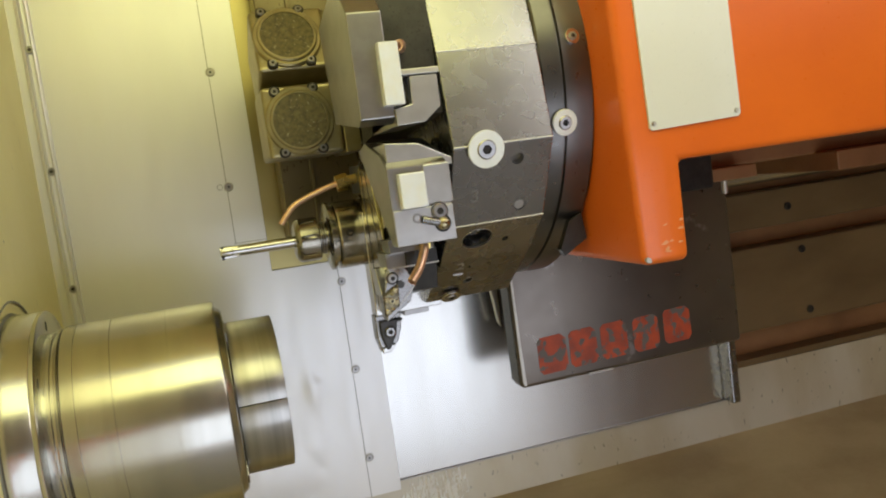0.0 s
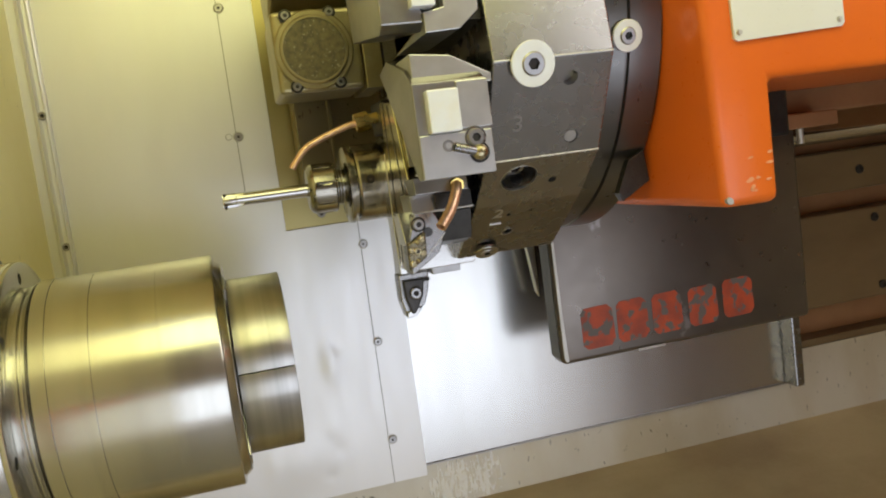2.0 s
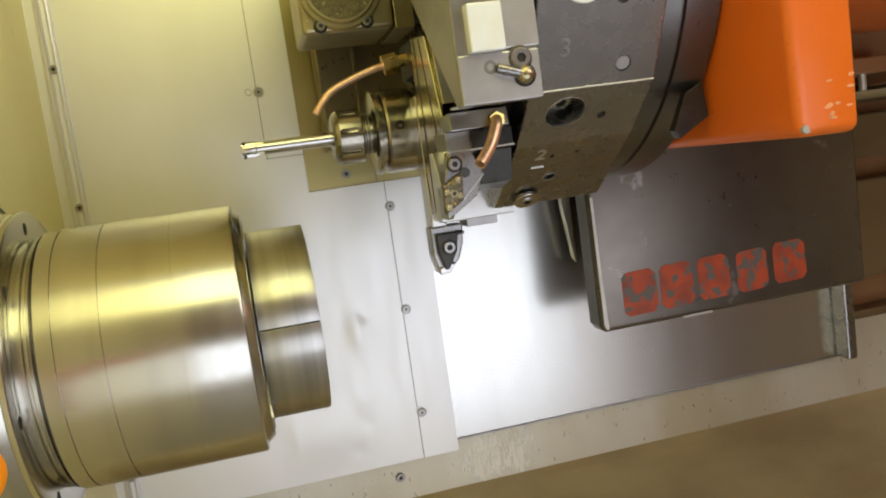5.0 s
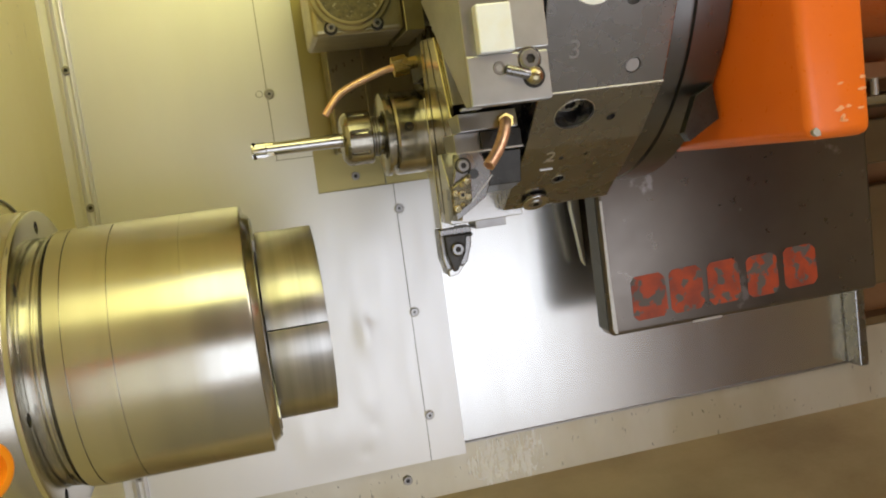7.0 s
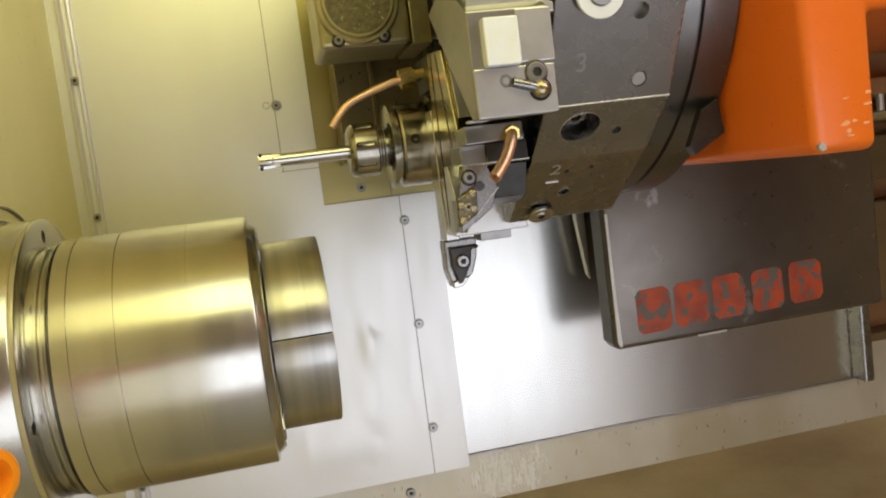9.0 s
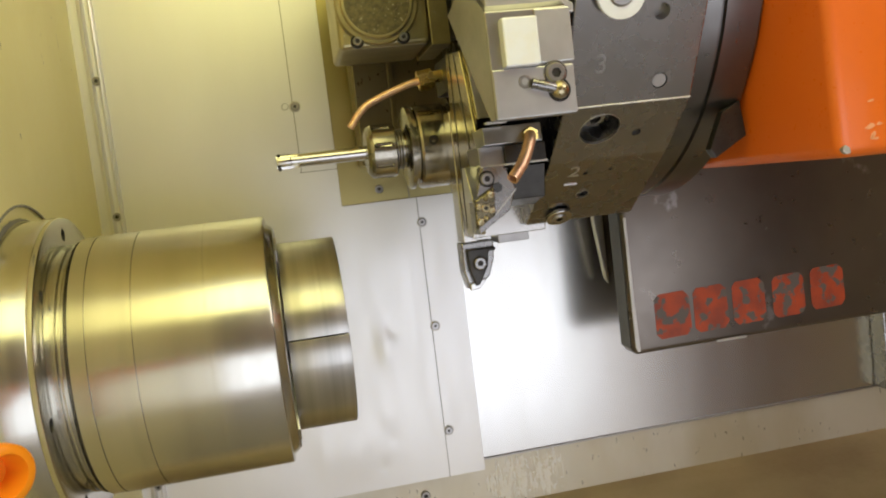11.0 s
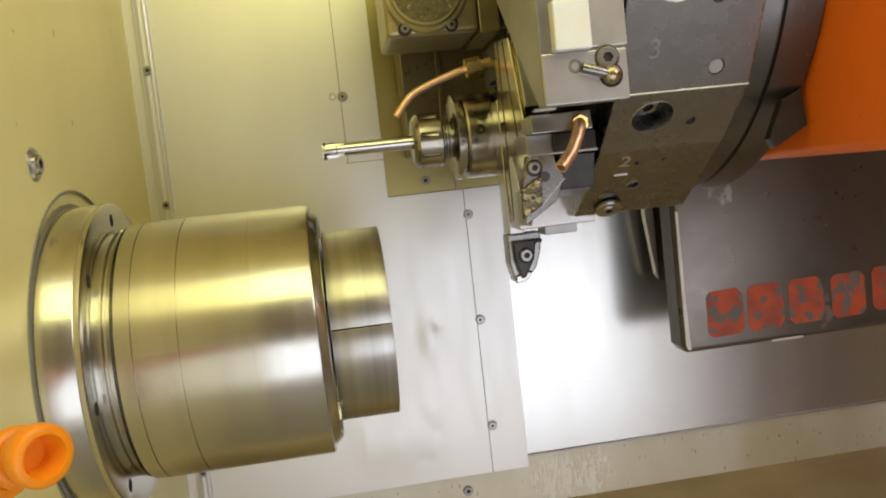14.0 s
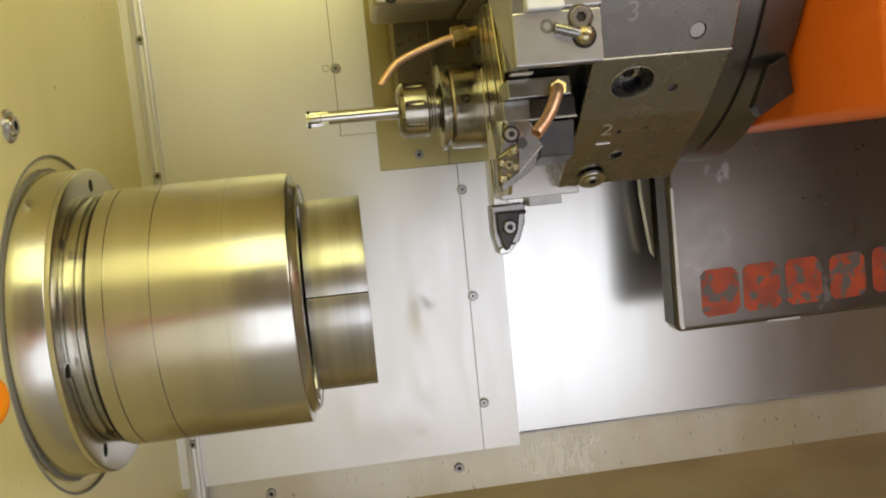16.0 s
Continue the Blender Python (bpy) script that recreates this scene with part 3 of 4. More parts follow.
def on_facet(i, s, x):
    """A place on facet i, s of the way along it, and the way out of it."""
    (y0, z0), (y1, z1) = facets[i], facets[i + 1]
    way = Vector((0, -(z1 - z0), (y1 - y0))).normalized()
    if way.y > 0 and i < 8:
        way = -way
    return Vector((x, y0 + (y1 - y0) * s, T + z0 + (z1 - z0) * s)), way


def dark_hole(p, way, r):
    cut(drum, bm_rod(p - way * r * 1.2, p + way * 0.01, r, n=28))


for i, s, x, r in ((1, 0.58, 0.2460, 0.0152), (1, 0.45, 0.2763, 0.0035), (0, 0.45, 0.2535, 0.0055), (0, 0.80, 0.2480, 0.0022), (0, 0.82, 0.2680, 0.0016), (2, 0.30, 0.2822, 0.0058), (3, 0.45, 0.2760, 0.0058), (6, 0.5, 0.26, 0.010)):
    p, wy = on_facet(i, s, x)
    dark_hole(p, wy, r)
drum.data.materials.clear()
drum.data.materials.append(M_TURRET)
for i, s, x, text in ((0, 0.84, 0.2380, "2"), (2, 0.62, 0.2374, "3")):
    p, wy = on_facet(i, s, x)
    up = Vector((0, 0, 1)) - wy * wy.z
    up.normalize()
    right = up.cross(wy)
    m = Matrix((right, up, wy)).transposed().to_4x4()
    part("station_number", bm_text(text, 0.019, Matrix.Translation(p) @ m, 0.0004), M_EDGE if text == "2" else M_GREY, turret)
p, wy = on_facet(0, 0.65, 0.2385)
part("index_mark", bm_box((0.2335, p.y - 0.0008, p.z - 0.0008), (0.2440, p.y + 0.0008, p.z + 0.0008), 0.0002), M_PALE, turret)


def washer_screw(p, wy, r, white, name="clamp_screw"):
    head = part(name, bm_screw(p, wy, r * 0.55, 0.004), M_GREY, turret)
    part("washer", bm_ring(p, wy, r, r * 0.52, 0.0028, 36), M_WHITE if white else M_BRIGHT, head, "white nylon washer" if white else "")


washer_screw(Vector((0.2435, -0.2125, T + 0.2105)), Vector((0, -0.98, -0.2)).normalized(), 0.0165, True)
washer_screw(Vector((0.3270, -0.1980, T + 0.2255)), Vector((0, -0.97, -0.24)).normalized(), 0.0120, True)
washer_screw(Vector((0.2390, -0.0620, T + 0.0665)), Vector((0, -0.53, -0.85)).normalized(), 0.0110, False)
washer_screw(Vector((0.2435, -0.1505, T + 0.3880)), Vector((0, -0.89, 0.45)).normalized(), 0.0150, True)
washer_screw(Vector((0.3420, -0.2025, T + 0.3000)), Vector((0, -0.98, 0.13)).normalized(), 0.0070, False)

for i, s, x, r in ((2, 0.30, 0.2822, 0.0056),):
    p, wy = on_facet(i, s, x)
    part("plug", bm_rod(p - wy * 0.004, p - wy * 0.0006, r, r * 0.9, 24), M_LIGHT, turret)
p, wy = on_facet(1, 0.58, 0.2460)
part("hole_rim", bm_ring(p - wy * 0.002, wy, 0.0156, 0.0149, 0.0022, 36), M_LIGHT, turret)
part("bolt", bm_screw(p - wy * 0.0140, wy, 0.0090, 0.004), M_TURRET, turret)
p, wy = on_facet(0, 0.45, 0.2535)
part("hole_rim", bm_ring(p - wy * 0.001, wy, 0.0058, 0.0051, 0.0012, 28), M_EDGE, turret)

# ---- tool blocks and tools ----


def nozzle(parent, p, wy):
    """An elbow lying on the plate: an open steel end, a brass ball seat and a socket screw beside it."""
    out = wy * 0.0012
    a, b = p + Vector((-0.0175, 0, 0.0055)) + out, p + out
    part("nozzle_well", bm_ring(p, wy, 0.0074, 0.0050, 0.0009, 32), M_BLACK, parent)
    smooth(part("nozzle_elbow", bm_tube([b + Vector((-0.002, 0, 0.0006)), b + Vector((-0.008, 0, 0.0024)) + wy * 0.001, a], 0.0034, 0.0022), M_TURRET, parent, "bent steel coolant elbow"), 50)
    smooth(part("nozzle_ball", bm_lathe_to(p, wy, [(0.0, 0.0058), (0.0022, 0.0056), (0.0040, 0.0046), (0.0052, 0.0028), (0.0056, 0.0010)]), M_BUMP, parent, "brass ball seat"), 60)
    part("screw_well", bm_ring(p + Vector((-0.0015, 0, 0.0105)), wy, 0.0078, 0.0064, 0.0005, 32), M_TURRET, parent)
    part("set_screw", bm_screw(p + Vector((-0.0015, 0, 0.0105)), wy, 0.0064, 0.0024), M_GREY, parent)
    part("stain", bm_ring(p + Vector((-0.0215, 0, 0.0070)), wy, 0.0042, 0.0022, 0.0003), M_GREY, parent)


# front block with the pale square shank end
block = thing("tool_block", "satin steel turret tool block holding a square pale shank", "tool holder", (0.18, -0.15, T + 0.138), "turret tool blocks")
part("block_body", bm_prism([(-0.2150, T + 0.1385), (-0.2150, T + 0.2050), (-0.1980, T + 0.2160), (-0.1430, T + 0.2310), (-0.1126, T + 0.2250), (-0.2030, T + 0.1385)], 0.1530, 0.2060, "x", 0.0010), M_GREY, block)
part("clamp_plate", bm_box((0.1535, -0.2172, T + 0.1390), (0.2060, -0.2148, T + 0.1690), 0.0006), M_LIGHT, block)
part("shank_end", bm_box((0.1610, -0.2235, T + 0.1695), (0.1835, -0.16, T + 0.1990), 0.0012), M_PALE, block, "pale square tool shank end")
part("wedge", bm_box((0.1840, -0.2165, T + 0.1710), (0.2075, -0.19, T + 0.2040), 0.0008), M_LIGHT, block)
part("top_plate", bm_prism([(0.1560, T + 0.2060), (0.2135, T + 0.2020), (0.2135, T + 0.2080), (0.1850, T + 0.2230), (0.1560, T + 0.2260)], -0.2080, -0.12, "y", 0.0008), M_LIGHT, block)
nozzle(block, Vector((0.1950, -0.2172, T + 0.1535)), Vector((0, -1, 0)))

# the next block up, with a stepped clamp
upper = thing("tool_block", "stepped satin steel turret tool block with a coolant nozzle", "tool holder", (0.18, -0.15, T + 0.245), "turret tool blocks")
part("block_body", bm_prism([(-0.1950, T + 0.2420), (-0.2050, T + 0.2470), (-0.2050, T + 0.3350), (-0.17, T + 0.3700), (-0.07, T + 0.3500), (-0.0880, T + 0.2550)], 0.1400, 0.1700, "x", 0.001), M_GREY, upper)
part("clamp_step", bm_prism([(0.1700, T + 0.2390), (0.1950, T + 0.2400), (0.2100, T + 0.2520), (0.2100, T + 0.2790), (0.1860, T + 0.2790), (0.1850, T + 0.2560), (0.1700, T + 0.2530)], -0.2080, -0.11, "y", 0.0008), M_LIGHT, upper)
part("tool_shank", bm_box((0.1610, -0.2150, T + 0.2560), (0.1780, -0.14, T + 0.3080), 0.0010), M_PALE, upper, "pale square tool shank end")
part("clamp_bar", bm_box((0.1790, -0.2100, T + 0.2800), (0.2120, -0.15, T + 0.2850), 0.0008), M_EDGE, upper)
part("nozzle", bm_tube([(0.186, -0.18, T + 0.300), (0.184, -0.200, T + 0.306), (0.178, -0.214, T + 0.304)], 0.0045, 0.003), M_COPPER, upper, "short bent copper coolant nozzle")
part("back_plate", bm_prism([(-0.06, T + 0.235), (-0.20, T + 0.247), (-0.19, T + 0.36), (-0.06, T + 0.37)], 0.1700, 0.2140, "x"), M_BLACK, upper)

# side plate carrying the two lower tools
carrier = thing("tool_block", "polished steel tool block carrying the turning tools", "tool holder", (0.19, -0.06, T + 0.057), "turret tool blocks")
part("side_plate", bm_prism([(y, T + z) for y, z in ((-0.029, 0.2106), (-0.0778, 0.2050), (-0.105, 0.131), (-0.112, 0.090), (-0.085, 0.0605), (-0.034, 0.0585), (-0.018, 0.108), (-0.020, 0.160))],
                            0.1668, 0.1700, "x", 0.0006), M_SLAB, carrier, "polished side plate tinted with yellow reflected light")
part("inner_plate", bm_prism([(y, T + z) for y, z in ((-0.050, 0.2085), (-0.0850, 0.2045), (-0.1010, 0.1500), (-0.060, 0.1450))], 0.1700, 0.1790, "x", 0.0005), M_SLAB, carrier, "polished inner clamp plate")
# highlight along the plate's edge, drawn as a bright strip
part("plate_edge", bm_prism([(-0.0848, T + 0.2048), (-0.0860, T + 0.2042), (-0.1024, T + 0.1496), (-0.1008, T + 0.1496)], 0.1698, 0.1792, "x", 0.0002), M_EDGE, carrier)
part("plate_tip", bm_box((0.1640, -0.1495, T + 0.1415), (0.1790, -0.1420, T + 0.1432), 0.0003), M_EDGE, carrier)
for y0, z0, y1, z1 in ((-0.040, 0.2085, -0.036, 0.0640), (-0.058, 0.2055, -0.086, 0.1000)):
    w = 0.0007
    part("plate_gap", bm_prism([(y0 - w, T + z0), (y0 + w, T + z0), (y1 + w, T + z1), (y1 - w, T + z1)], 0.1664, 0.1680, "x"), M_BLACK, carrier)
# near-black filler; its colour stands for the shade in the slit
part("slit_shade_core", bm_prism([(y, T + z) for y, z in ((0.02, 0.2100), (-0.060, 0.2000), (-0.1350, 0.1450), (-0.0800, 0.1050), (0.0, 0.1000))], 0.1792, 0.2145, "x"), M_BLACK, carrier)
part("step_block", bm_prism([(-0.1400, T + 0.1400), (-0.1420, T + 0.1270), (-0.1180, T + 0.1270), (-0.1080, T + 0.1390)], 0.1625, 0.2060, "x", 0.0006), M_GREY, carrier)
part("ledge", bm_prism([(-0.1300, T + 0.1268), (-0.1320, T + 0.1130), (-0.1020, T + 0.1100), (-0.0950, T + 0.1268)], 0.1600, 0.2110, "x", 0.0006), M_GREY, carrier)
part("slot_plate", bm_box((0.1790, -0.1345, T + 0.1135), (0.2100, -0.1322, T + 0.1262), 0.0005), M_BLACK, carrier)
part("slot_edge", bm_box((0.1600, -0.1335, T + 0.1118), (0.2110, -0.1318, T + 0.1132), 0.0003), M_EDGE, carrier)
part("dark_jaw", bm_prism([(-0.1260, T + 0.1105), (-0.1180, T + 0.0860), (-0.0900, T + 0.0800), (-0.0950, T + 0.1105)], 0.1860, 0.2110, "x", 0.0006), M_BLACK, carrier)
fitting = part("fitting", bm_rod((0.1975, -0.128, T + 0.1345), (0.1960, -0.147, T + 0.1310), 0.0058, n=6), M_BRASS, carrier, "hexagonal brass hose fitting")
smooth(part("coolant_pipe", bm_tube([(0.1965, -0.140, T + 0.1330), (0.1940, -0.150, T + 0.1280), (0.1850, -0.158, T + 0.1130), (0.1738, -0.165, T + 0.1015)], 0.0042, 0.0031), M_COPPER, carrier, "bent copper coolant pipe with a slant-cut end"), 50)
part("lower_block", bm_prism([(0.1700, T + 0.0550), (0.2345, T + 0.0550), (0.2300, T + 0.1060), (0.1700, T + 0.1090)], -0.040, 0.012, "y", 0.0008), M_BRIGHT, carrier)
part("clamp_tab", bm_box((0.1960, -0.022, T + 0.0468), (0.2240, 0.004, T + 0.0549), 0.0006), M_GREY, carrier)

# turning tool with a diamond insert
tool = thing("turning_tool", "short turning tool with a diamond-shaped carbide insert", "cutting tool", (0.17, -0.12, T + 0.069))
part("tool_head", bm_prism([(x, T + z) for x, z in ((0.1620, 0.1135), (0.1540, 0.0905), (0.1538, 0.0640), (0.1781, 0.0793), (0.1844, 0.0947), (0.1775, 0.1121))], -0.1335, -0.1100, "y", 0.0007), M_TURRET, tool)
part("head_flank", bm_prism([(-0.1200, T + 0.1140), (-0.1345, T + 0.0900), (-0.1330, T + 0.0880), (-0.1100, T + 0.0880), (-0.1100, T + 0.1140)], 0.1512, 0.1625, "x", 0.0005), M_BRIGHT, tool, "ground flank catching the lamp")
part("insert", bm_prism([(x, T + z) for x, z in ((0.1513, 0.0681), (0.1664, 0.0772), (0.1677, 0.0976), (0.1518, 0.0890))], -0.1378, -0.1332, "y", 0.0012), M_CARBIDE, tool, "dark gold diamond carbide insert")
for x, z, r in ((0.1548, 0.0735, 0.0029), (0.1640, 0.0925, 0.0029), (0.1548, 0.0845, 0.0026), (0.1638, 0.0810, 0.0026), (0.1600, 0.0900, 0.0018), (0.1590, 0.0760, 0.0018)):
    smooth(part("chip_breaker", bm_lathe_to((x, -0.1377, T + z), (0, -1, 0), [(0.0, r), (0.0006, r * 0.9), (0.0010, r * 0.55), (0.0006, r * 0.3)], 16), M_BUMP, tool), 60)
part("insert_screw", bm_screw((0.1594, -0.1377, T + 0.0830), (0, -1, 0), 0.0032, 0.0016), M_BUMP, tool)
part("wear_edge", bm_prism([(x, T + z) for x, z in ((0.1664, 0.0770), (0.1844, 0.0945), (0.1848, 0.0938), (0.1668, 0.0764))], -0.1340, -0.1330, "y"), M_EDGE, tool)
part("screw_well", bm_ring((0.1635, -0.1335, T + 0.1037), (0, -1, 0), 0.0060, 0.0046, 0.0006, 28), M_BLACK, tool)
part("clamp_screw", bm_screw((0.1635, -0.1335, T + 0.1037), (0, -1, 0), 0.0047, 0.0024), M_GREY, tool)
part("pin", bm_rod((0.1705, -0.1330, T + 0.0970), (0.1705, -0.1352, T + 0.0968), 0.0036), M_BLACK, tool)

# long bar tool with a screwed-down insert, tip on the spindle axis
bar = thing("grooving_tool", "long square-shank tool with a clamped V-shaped insert", "cutting tool", (0.175, 0, T + 0.007))
part("shank", bm_box((0.1673, -0.0125, T + 0.0500), (0.1800, 0.0125, T + 0.1650), 0.0008), M_BRIGHT, bar)
part("head", bm_prism([(0.1655, T + 0.0495), (0.1655, T + 0.0240), (0.1690, T + 0.0080), (0.1745, T + 0.0085), (0.1880, T + 0.0180), (0.1935, T + 0.0330), (0.1950, T + 0.0500)], -0.0095, 0.0110, "y", 0.0012), M_TURRET, bar)
part("clamp_wedge", bm_prism([(0.1685, T + 0.0440), (0.1690, T + 0.0270), (0.1735, T + 0.0110), (0.1775, T + 0.0120), (0.1860, T + 0.0270), (0.1885, T + 0.0410), (0.1945, T + 0.0405), (0.1948, T + 0.0440)], -0.0150, -0.0090, "y", 0.0014), M_BLACK, bar)
part("insert", bm_prism([(0.1688, T + 0.0075), (0.1775, T + 0.0085), (0.1845, T + 0.0165), (0.1770, T + 0.0160), (0.1690, T + 0.0130)], -0.0130, -0.0080, "y", 0.0008), M_BRIGHT, bar, "chipped bright carbide tip")
part("screw_well", bm_ring((0.1790, -0.0148, T + 0.0310), (0, -1, 0), 0.0068, 0.0052, 0.0006, 28), M_GROOVE, bar)
part("insert_screw", bm_screw((0.1790, -0.0150, T + 0.0310), (0, -1, 0), 0.0056, 0.0026, 0.5), M_TURRET, bar)

# end mill in a collet holder
MY, MZ = 0.050, T + 0.1405
mill = thing("collet_holder", "collet chuck holder with a slotted nut and an end mill", "tool holder", (0.17, MY, MZ))
smooth(part("holder_body", bm_lathe([(0.1300, 0.0150), (0.1345, 0.0150), (0.1350, 0.0345), (0.1365, 0.0385), (0.1400, 0.0385), (0.1410, 0.0335), (0.1440, 0.0335), (0.1450, 0.0375), (0.1470, 0.0385), (0.1720, 0.0385),
                                      (0.1725, 0.0360), (0.1760, 0.0360), (0.1765, 0.0430), (0.1850, 0.0430), (0.1860, 0.040), (0.2145, 0.040)], MY, MZ, 72), M_HOLDER, mill), 25)
nut = smooth(part("collet_nut", bm_lathe([(0.0985, 0.0100), (0.0985, 0.0190), (0.1010, 0.0228), (0.1040, 0.0246), (0.1240, 0.0246), (0.1255, 0.0235), (0.1258, 0.0170), (0.1330, 0.0160)], MY, MZ, 72), M_HOLDER, mill, "slotted steel collet nut"), 25)
for k in range(8):
    a = radians(10 + 45 * k)
    d = Vector((0, -math.cos(a), math.sin(a)))
    c = Vector((0.1130, MY, MZ)) + d * 0.0250
    cut(nut, turned(bm_box((-0.0085, -0.0024, -0.0022), (0.0085, 0.0024, 0.0022), 0.0018, 3), Matrix.Translation(c) @ Matrix.Rotation(-a, 4, "X")))
smooth(nut, 25)
for k in range(3):
    part("thread", bm_ring((0.1262 + 0.0026 * k, MY, MZ), (1, 0, 0), 0.0185, 0.0150, 0.0012, 48), M_GREY, mill)
part("grub_screw", bm_screw((0.1560, MY - 0.0380, MZ + 0.0030), (0, -1, 0), 0.0044, 0.0010), M_BLACK, mill)
cutter = smooth(part("end_mill", bm_lathe([(0.0165, 0.0040), (0.0168, 0.0064), (0.0185, 0.0068), (0.0290, 0.0068), (0.0300, 0.0062), (0.0860, 0.0064), (0.0985, 0.0066)], MY, MZ, 40), M_BRIGHT, mill, "bright end mill"))
for k in range(3):
    a = radians(50 + 120 * k)
    c = Vector((0.0225, MY, MZ)) + 0.0072 * Vector((0, -math.cos(a), math.sin(a)))
    cut(cutter, turned(bm_box((-0.008, -0.0042, -0.0022), (0.014, 0.0042, 0.0022), 0.0005), Matrix.Translation(c) @ Matrix.Rotation(-a + 0.5, 4, "X")))
    part("cutting_edge", bm_rod(c + Vector((-0.0035, -0.0012, 0)), c + Vector((-0.0035, -0.0004, 0)), 0.0016, n=12), M_BLACK, cutter)
smooth(cutter, 30)

# brass fitting and its long copper pipe
pipe = thing("coolant_pipe", "thin bent copper coolant pipe in a brass fitting", "coolant pipe", (0.165, 0.03, T + 0.2))
part("fitting", bm_rod((0.1515, 0.03, T + 0.1985), (0.1650, 0.03, T + 0.2005), 0.0092, n=6), M_BRASS, pipe, "hexagonal brass fitting")
part("thread", bm_rod((0.1640, 0.03, T + 0.2005), (0.1760, 0.03, T + 0.2022), 0.0055, n=20), M_BRASS, pipe)
smooth(part("pipe", bm_tube([(0.1540, 0.03, T + 0.1988), (0.1420, 0.03, T + 0.1965), (0.1150, 0.030, T + 0.1874), (0.0990, 0.029, T + 0.1790), (0.0850, 0.028, T + 0.1630)], 0.0033, 0.0024), M_COPPER, pipe), 50)
part("mount", bm_box((0.1740, 0.0, T + 0.185), (0.2145, 0.06, T + 0.216), 0.001), M_BLACK, pipe)


# live tool heads with crusted round caps
def tool_head(label, m):
    head = thing("live_tool_head", label, "tool head", (0.13, 0.09, T + 0.235), "live tool heads")
    part("housing", bevelled(bm_box((0.0860, 0.0440, T + 0.2345), (0.1705, 0.1400, T + 0.3135), 0), 0.0045, 3), M_HEAD, head)
    part("flange_plate", bm_box((0.1722, 0.0480, T + 0.2330), (0.1905, 0.1360, T + 0.3120), 0.0010), M_HEAD, head)
    part("coupling", bm_rod((0.1905, 0.09, T + 0.2730), (0.2145, 0.09, T + 0.2730), 0.030, n=40), M_BLACK, head)
    c = Vector((0.1240, 0.0440, T + 0.2740))
    smooth(part("cap_ring", bm_ring(c, (0, -1, 0), 0.0385, 0.0300, 0.0045, 64, 0.0016), M_HEAD, head))
    cap = smooth(part("cap", bm_ring(c, (0, -1, 0), 0.0335, 0.0300, 0.0075, 64, 0.0014), M_HEAD, head))
    part("crust", bm_rod(c, c + Vector((0, -0.0062, 0)), 0.0302, n=48), M_ROUGHCAP, cap, "crusted dark cap face")
    for dx, dz in ((-0.0235, 0.0340), (0.0190, 0.0345), (-0.0215, -0.0335), (0.0210, -0.0330)):
        p = c + Vector((dx, 0, dz))
        ear = part("screw_ear", bm_rod(p, p + Vector((0, -0.0042, 0)), 0.0062, n=24), M_BLACK, head)
        part("screw", bm_screw(p + Vector((0, -0.0042, 0)), (0, -1, 0), 0.0042, 0.0018), M_GREY, ear)
    if m:
        head.matrix_basis = m @ head.matrix_basis
    return head


tool_head("oily cast live tool head with a crusted round cap", None)
tool_head("shadowed live tool head tilted back with a round cap", Matrix.Translation((0.002, 0.018, 0.088)) @ about_x(0.06, T + 0.274, -24))

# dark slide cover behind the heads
slide = tagged(part("slide_cover", bm_box((0.1110, 0.215, T + 0.134), (0.235, 0.272, T + 0.75), 0.002), M_SHADE), "dark slide cover behind the tool heads", "slide cover")
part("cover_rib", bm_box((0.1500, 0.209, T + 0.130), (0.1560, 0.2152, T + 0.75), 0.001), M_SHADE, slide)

# ---- carriage: orange housing, saddle and dark cover ----
housing = thing("turret_housing", "orange enamelled turret housing with a pale sign plate", "machine housing", (0.6, -0.1, T + 0.094))
shell = part("shell", bm_prism([(x, T + z) for x, z in ((0.3620, 0.0905), (0.4090, 0.0895), (0.4095, 0.1785), (1.45, 0.1805), (1.45, 0.75), (0.3440, 0.75))], -0.2500, 0.06, "y", 0.0075, 4), M_ORANGE, housing)
smooth(shell, 50)
part("sign_plate", bm_prism([(x, T + z) for x, z in ((0.3745, 0.45), (0.3805, 0.2085), (0.3835, 0.2065), (0.4715, 0.2098), (0.4738, 0.2125), (0.4690, 0.45))], -0.2525, -0.2498, "y", 0.0004), M_PLATE, housing, "pale sign plate with rivets")
for x, z in ((0.3845, 0.2125), (0.4690, 0.2150)):
    part("rivet", bm_rod((x, -0.2525, T + z), (x, -0.2545, T + z), 0.0022, 0.0016, 14), M_EDGE, housing)
part("paint_chip", bm_prism([(x, T + z) for x, z in ((0.3640, 0.0945), (0.3665, 0.0925), (0.3695, 0.0930), (0.3690, 0.0965), (0.3660, 0.0985), (0.3638, 0.0965))], -0.2504, -0.2470, "y", 0.0003), M_EDGE, housing, "bare chipped corner")
rnd = random.Random(21)
for k in range(9):
    x, z = 0.383 + 0.020 * rnd.random(), 0.100 + 0.042 * rnd.random() ** 1.5
    w, h = 0.0012 + 0.003 * rnd.random(), 0.0006 + 0.0016 * rnd.random()
    ring = [(x + w * (0.5 + 0.6 * rnd.random()) * math.cos(2 * math.pi * i / 7) + 0.5 * h * math.sin(2 * math.pi * i / 7), T + z + h * (0.5 + 0.6 * rnd.random()) * math.sin(2 * math.pi * i / 7)) for i in range(7)]
    part("scuff", bm_prism(ring, -0.2503, -0.2490, "y"), M_SCUFF, housing, "pale scuff in the orange paint")
saddle = thing("saddle", "dark brown cast carriage saddle behind the housing", "machine carriage", (0.8, 0.15, T + 0.12))
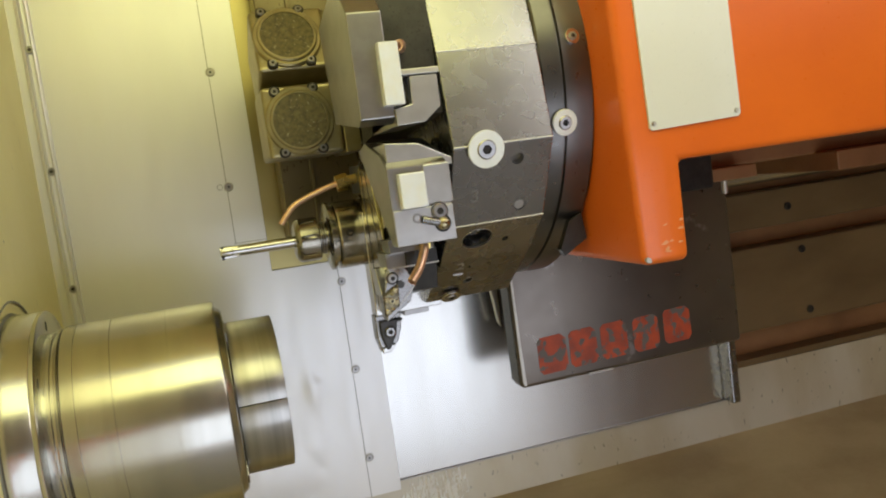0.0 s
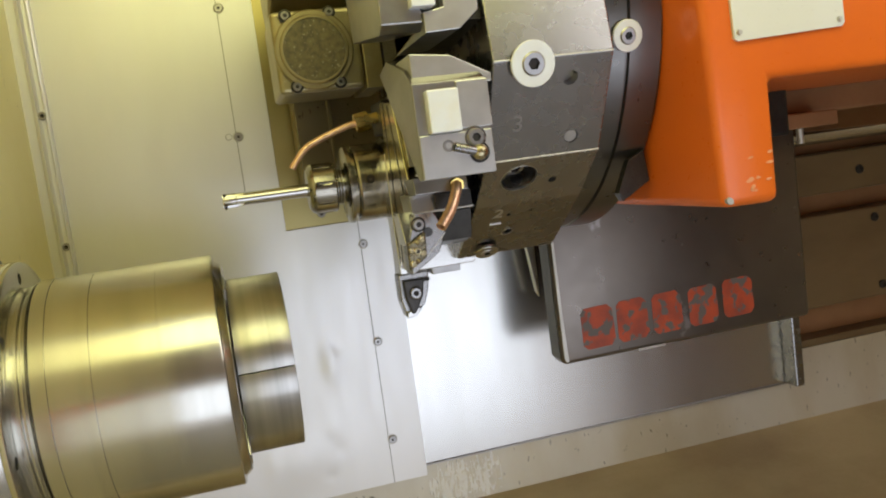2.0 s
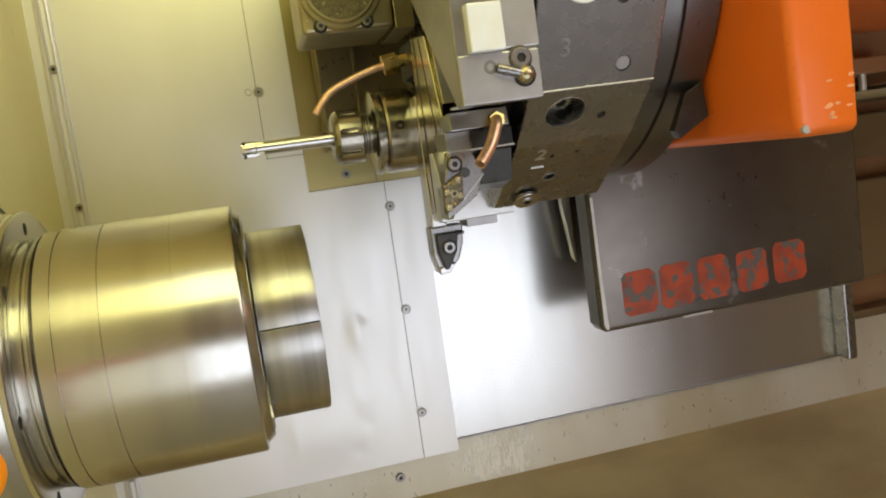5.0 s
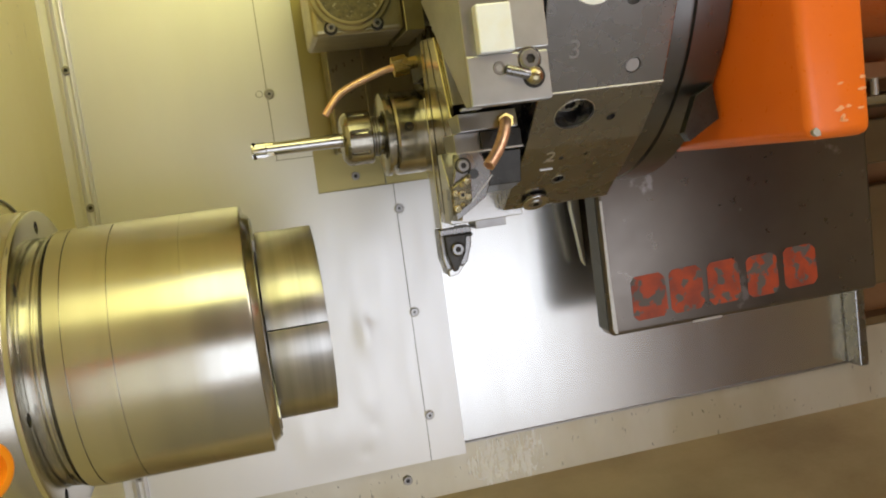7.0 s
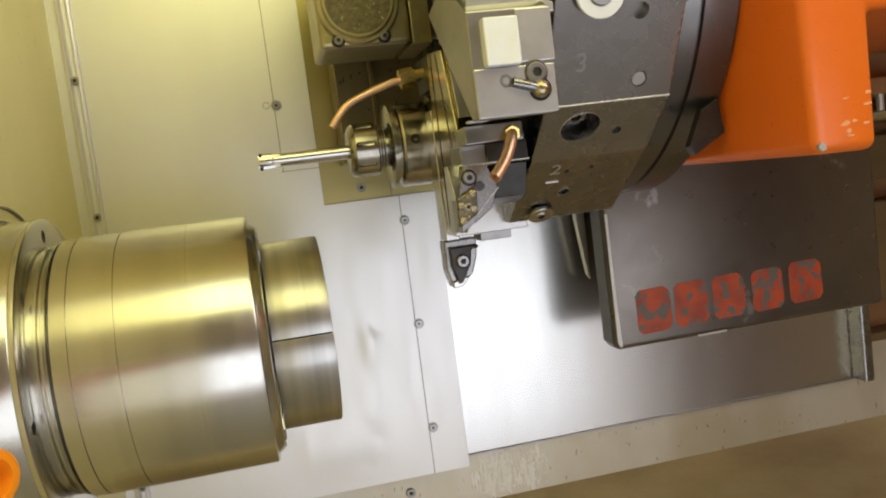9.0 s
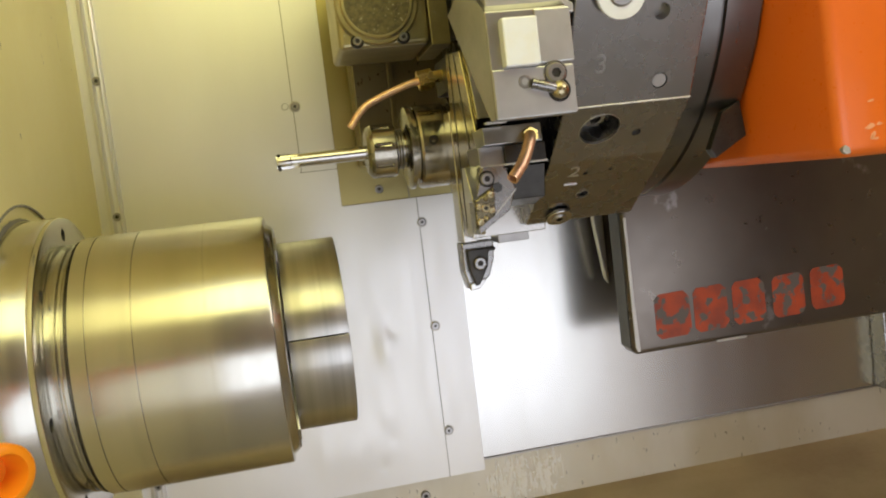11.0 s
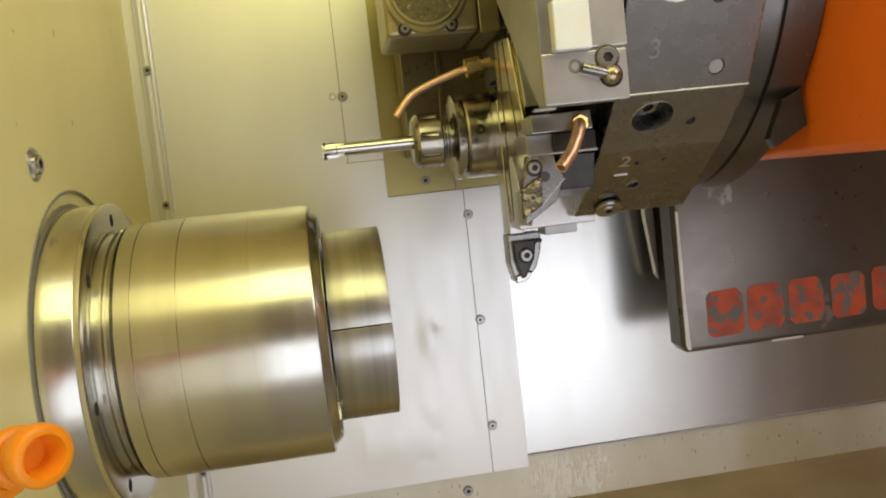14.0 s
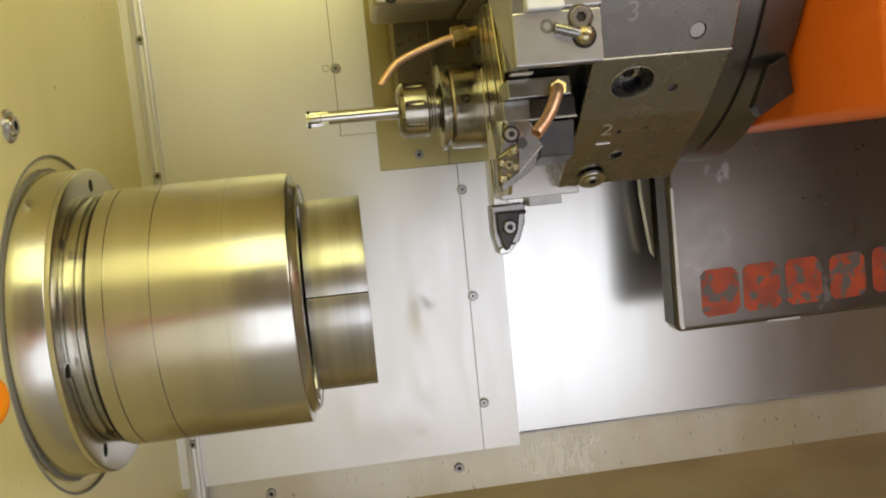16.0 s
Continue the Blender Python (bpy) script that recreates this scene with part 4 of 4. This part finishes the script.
part("saddle_body", bm_box((0.48, 0.062, T + 0.150), (1.30, 0.262, T + 0.75), 0.004), M_CAST, saddle)
part("slide_shoe", bm_box((0.63, 0.02, T + 0.135), (0.70, 0.24, T + 0.152), 0.002), M_CAST, saddle)
part("slide_shoe", bm_box((0.83, 0.02, T + 0.125), (1.05, 0.24, T + 0.152), 0.002), M_CAST, saddle)
part("oil_nipple", bm_rod((0.655, 0.03, T + 0.135), (0.655, 0.03, T + 0.118), 0.004), M_EDGE, saddle)
part("turret_column", bm_box((0.40, 0.0, T + 0.13), (0.62, 0.20, T + 0.6), 0.004), M_BLACK, saddle)

cover = thing("carriage_cover", "dark worn sheet-steel carriage cover with faded orange stencilling", "machine cover", (0.6, 0.21, T - 0.12))
cov = part("cover_shell", bm_box((0.3937, 0.170, T - 0.1220), (0.7610, 0.206, T + 0.146), 0.0065, 4), M_COVER, cover)
smooth(cov, 50)
part("side_edge", bm_box((0.3929, 0.177, T - 0.1150), (0.3945, 0.2055, T + 0.140), 0.0003), M_BLACK, cover, "black strip covering the side")
part("mounting_web", bm_box((0.50, 0.2055, T + 0.02), (0.72, 0.2625, T + 0.140), 0.002), M_BLACK, cover)
part("worn_edge", bm_prism([(x, T + z) for x, z in ((0.3957, -0.113), (0.3982, -0.1185), (0.4015, -0.1185), (0.3998, -0.06), (0.3990, 0.04), (0.3957, 0.04))], 0.1694, 0.1710, "y", 0.0003), M_EDGE, cover, "bare worn edge")
part("rear_flange", bm_prism([(x, T + z) for x, z in ((0.4075, -0.048), (0.4020, -0.040), (0.3935, 0.03), (0.3900, 0.15), (0.4075, 0.15))], 0.259, 0.266, "y", 0.002), M_EDGE, cover, "bare steel rear flange")
part("chipped_lip", bm_box((0.499, 0.1692, T - 0.1223), (0.538, 0.1710, T - 0.1195), 0.0005), M_EDGE, cover)
for x, z, w, h in ((0.4460, -0.0810, 0.045, 0.054), (0.4950, -0.0800, 0.044, 0.054), (0.5450, -0.0790, 0.043, 0.053), (0.5980, -0.0790, 0.043, 0.052), (0.6510, -0.0765, 0.046, 0.052)):
    part("stencil_patch", bm_prism([(x - w / 2, T + z - h / 2 + 0.006), (x - w / 2 + 0.006, T + z - h / 2), (x + w / 2 - 0.006, T + z - h / 2 + 0.001), (x + w / 2, T + z - h / 2 + 0.008),
                                    (x + w / 2 - 0.001, T + z + h / 2 - 0.007), (x + w / 2 - 0.008, T + z + h / 2), (x - w / 2 + 0.005, T + z + h / 2 - 0.001), (x - w / 2, T + z + h / 2 - 0.007)],
                                   0.16955, 0.1704, "y"), M_STENCIL, cover, "faded orange stencilled block")
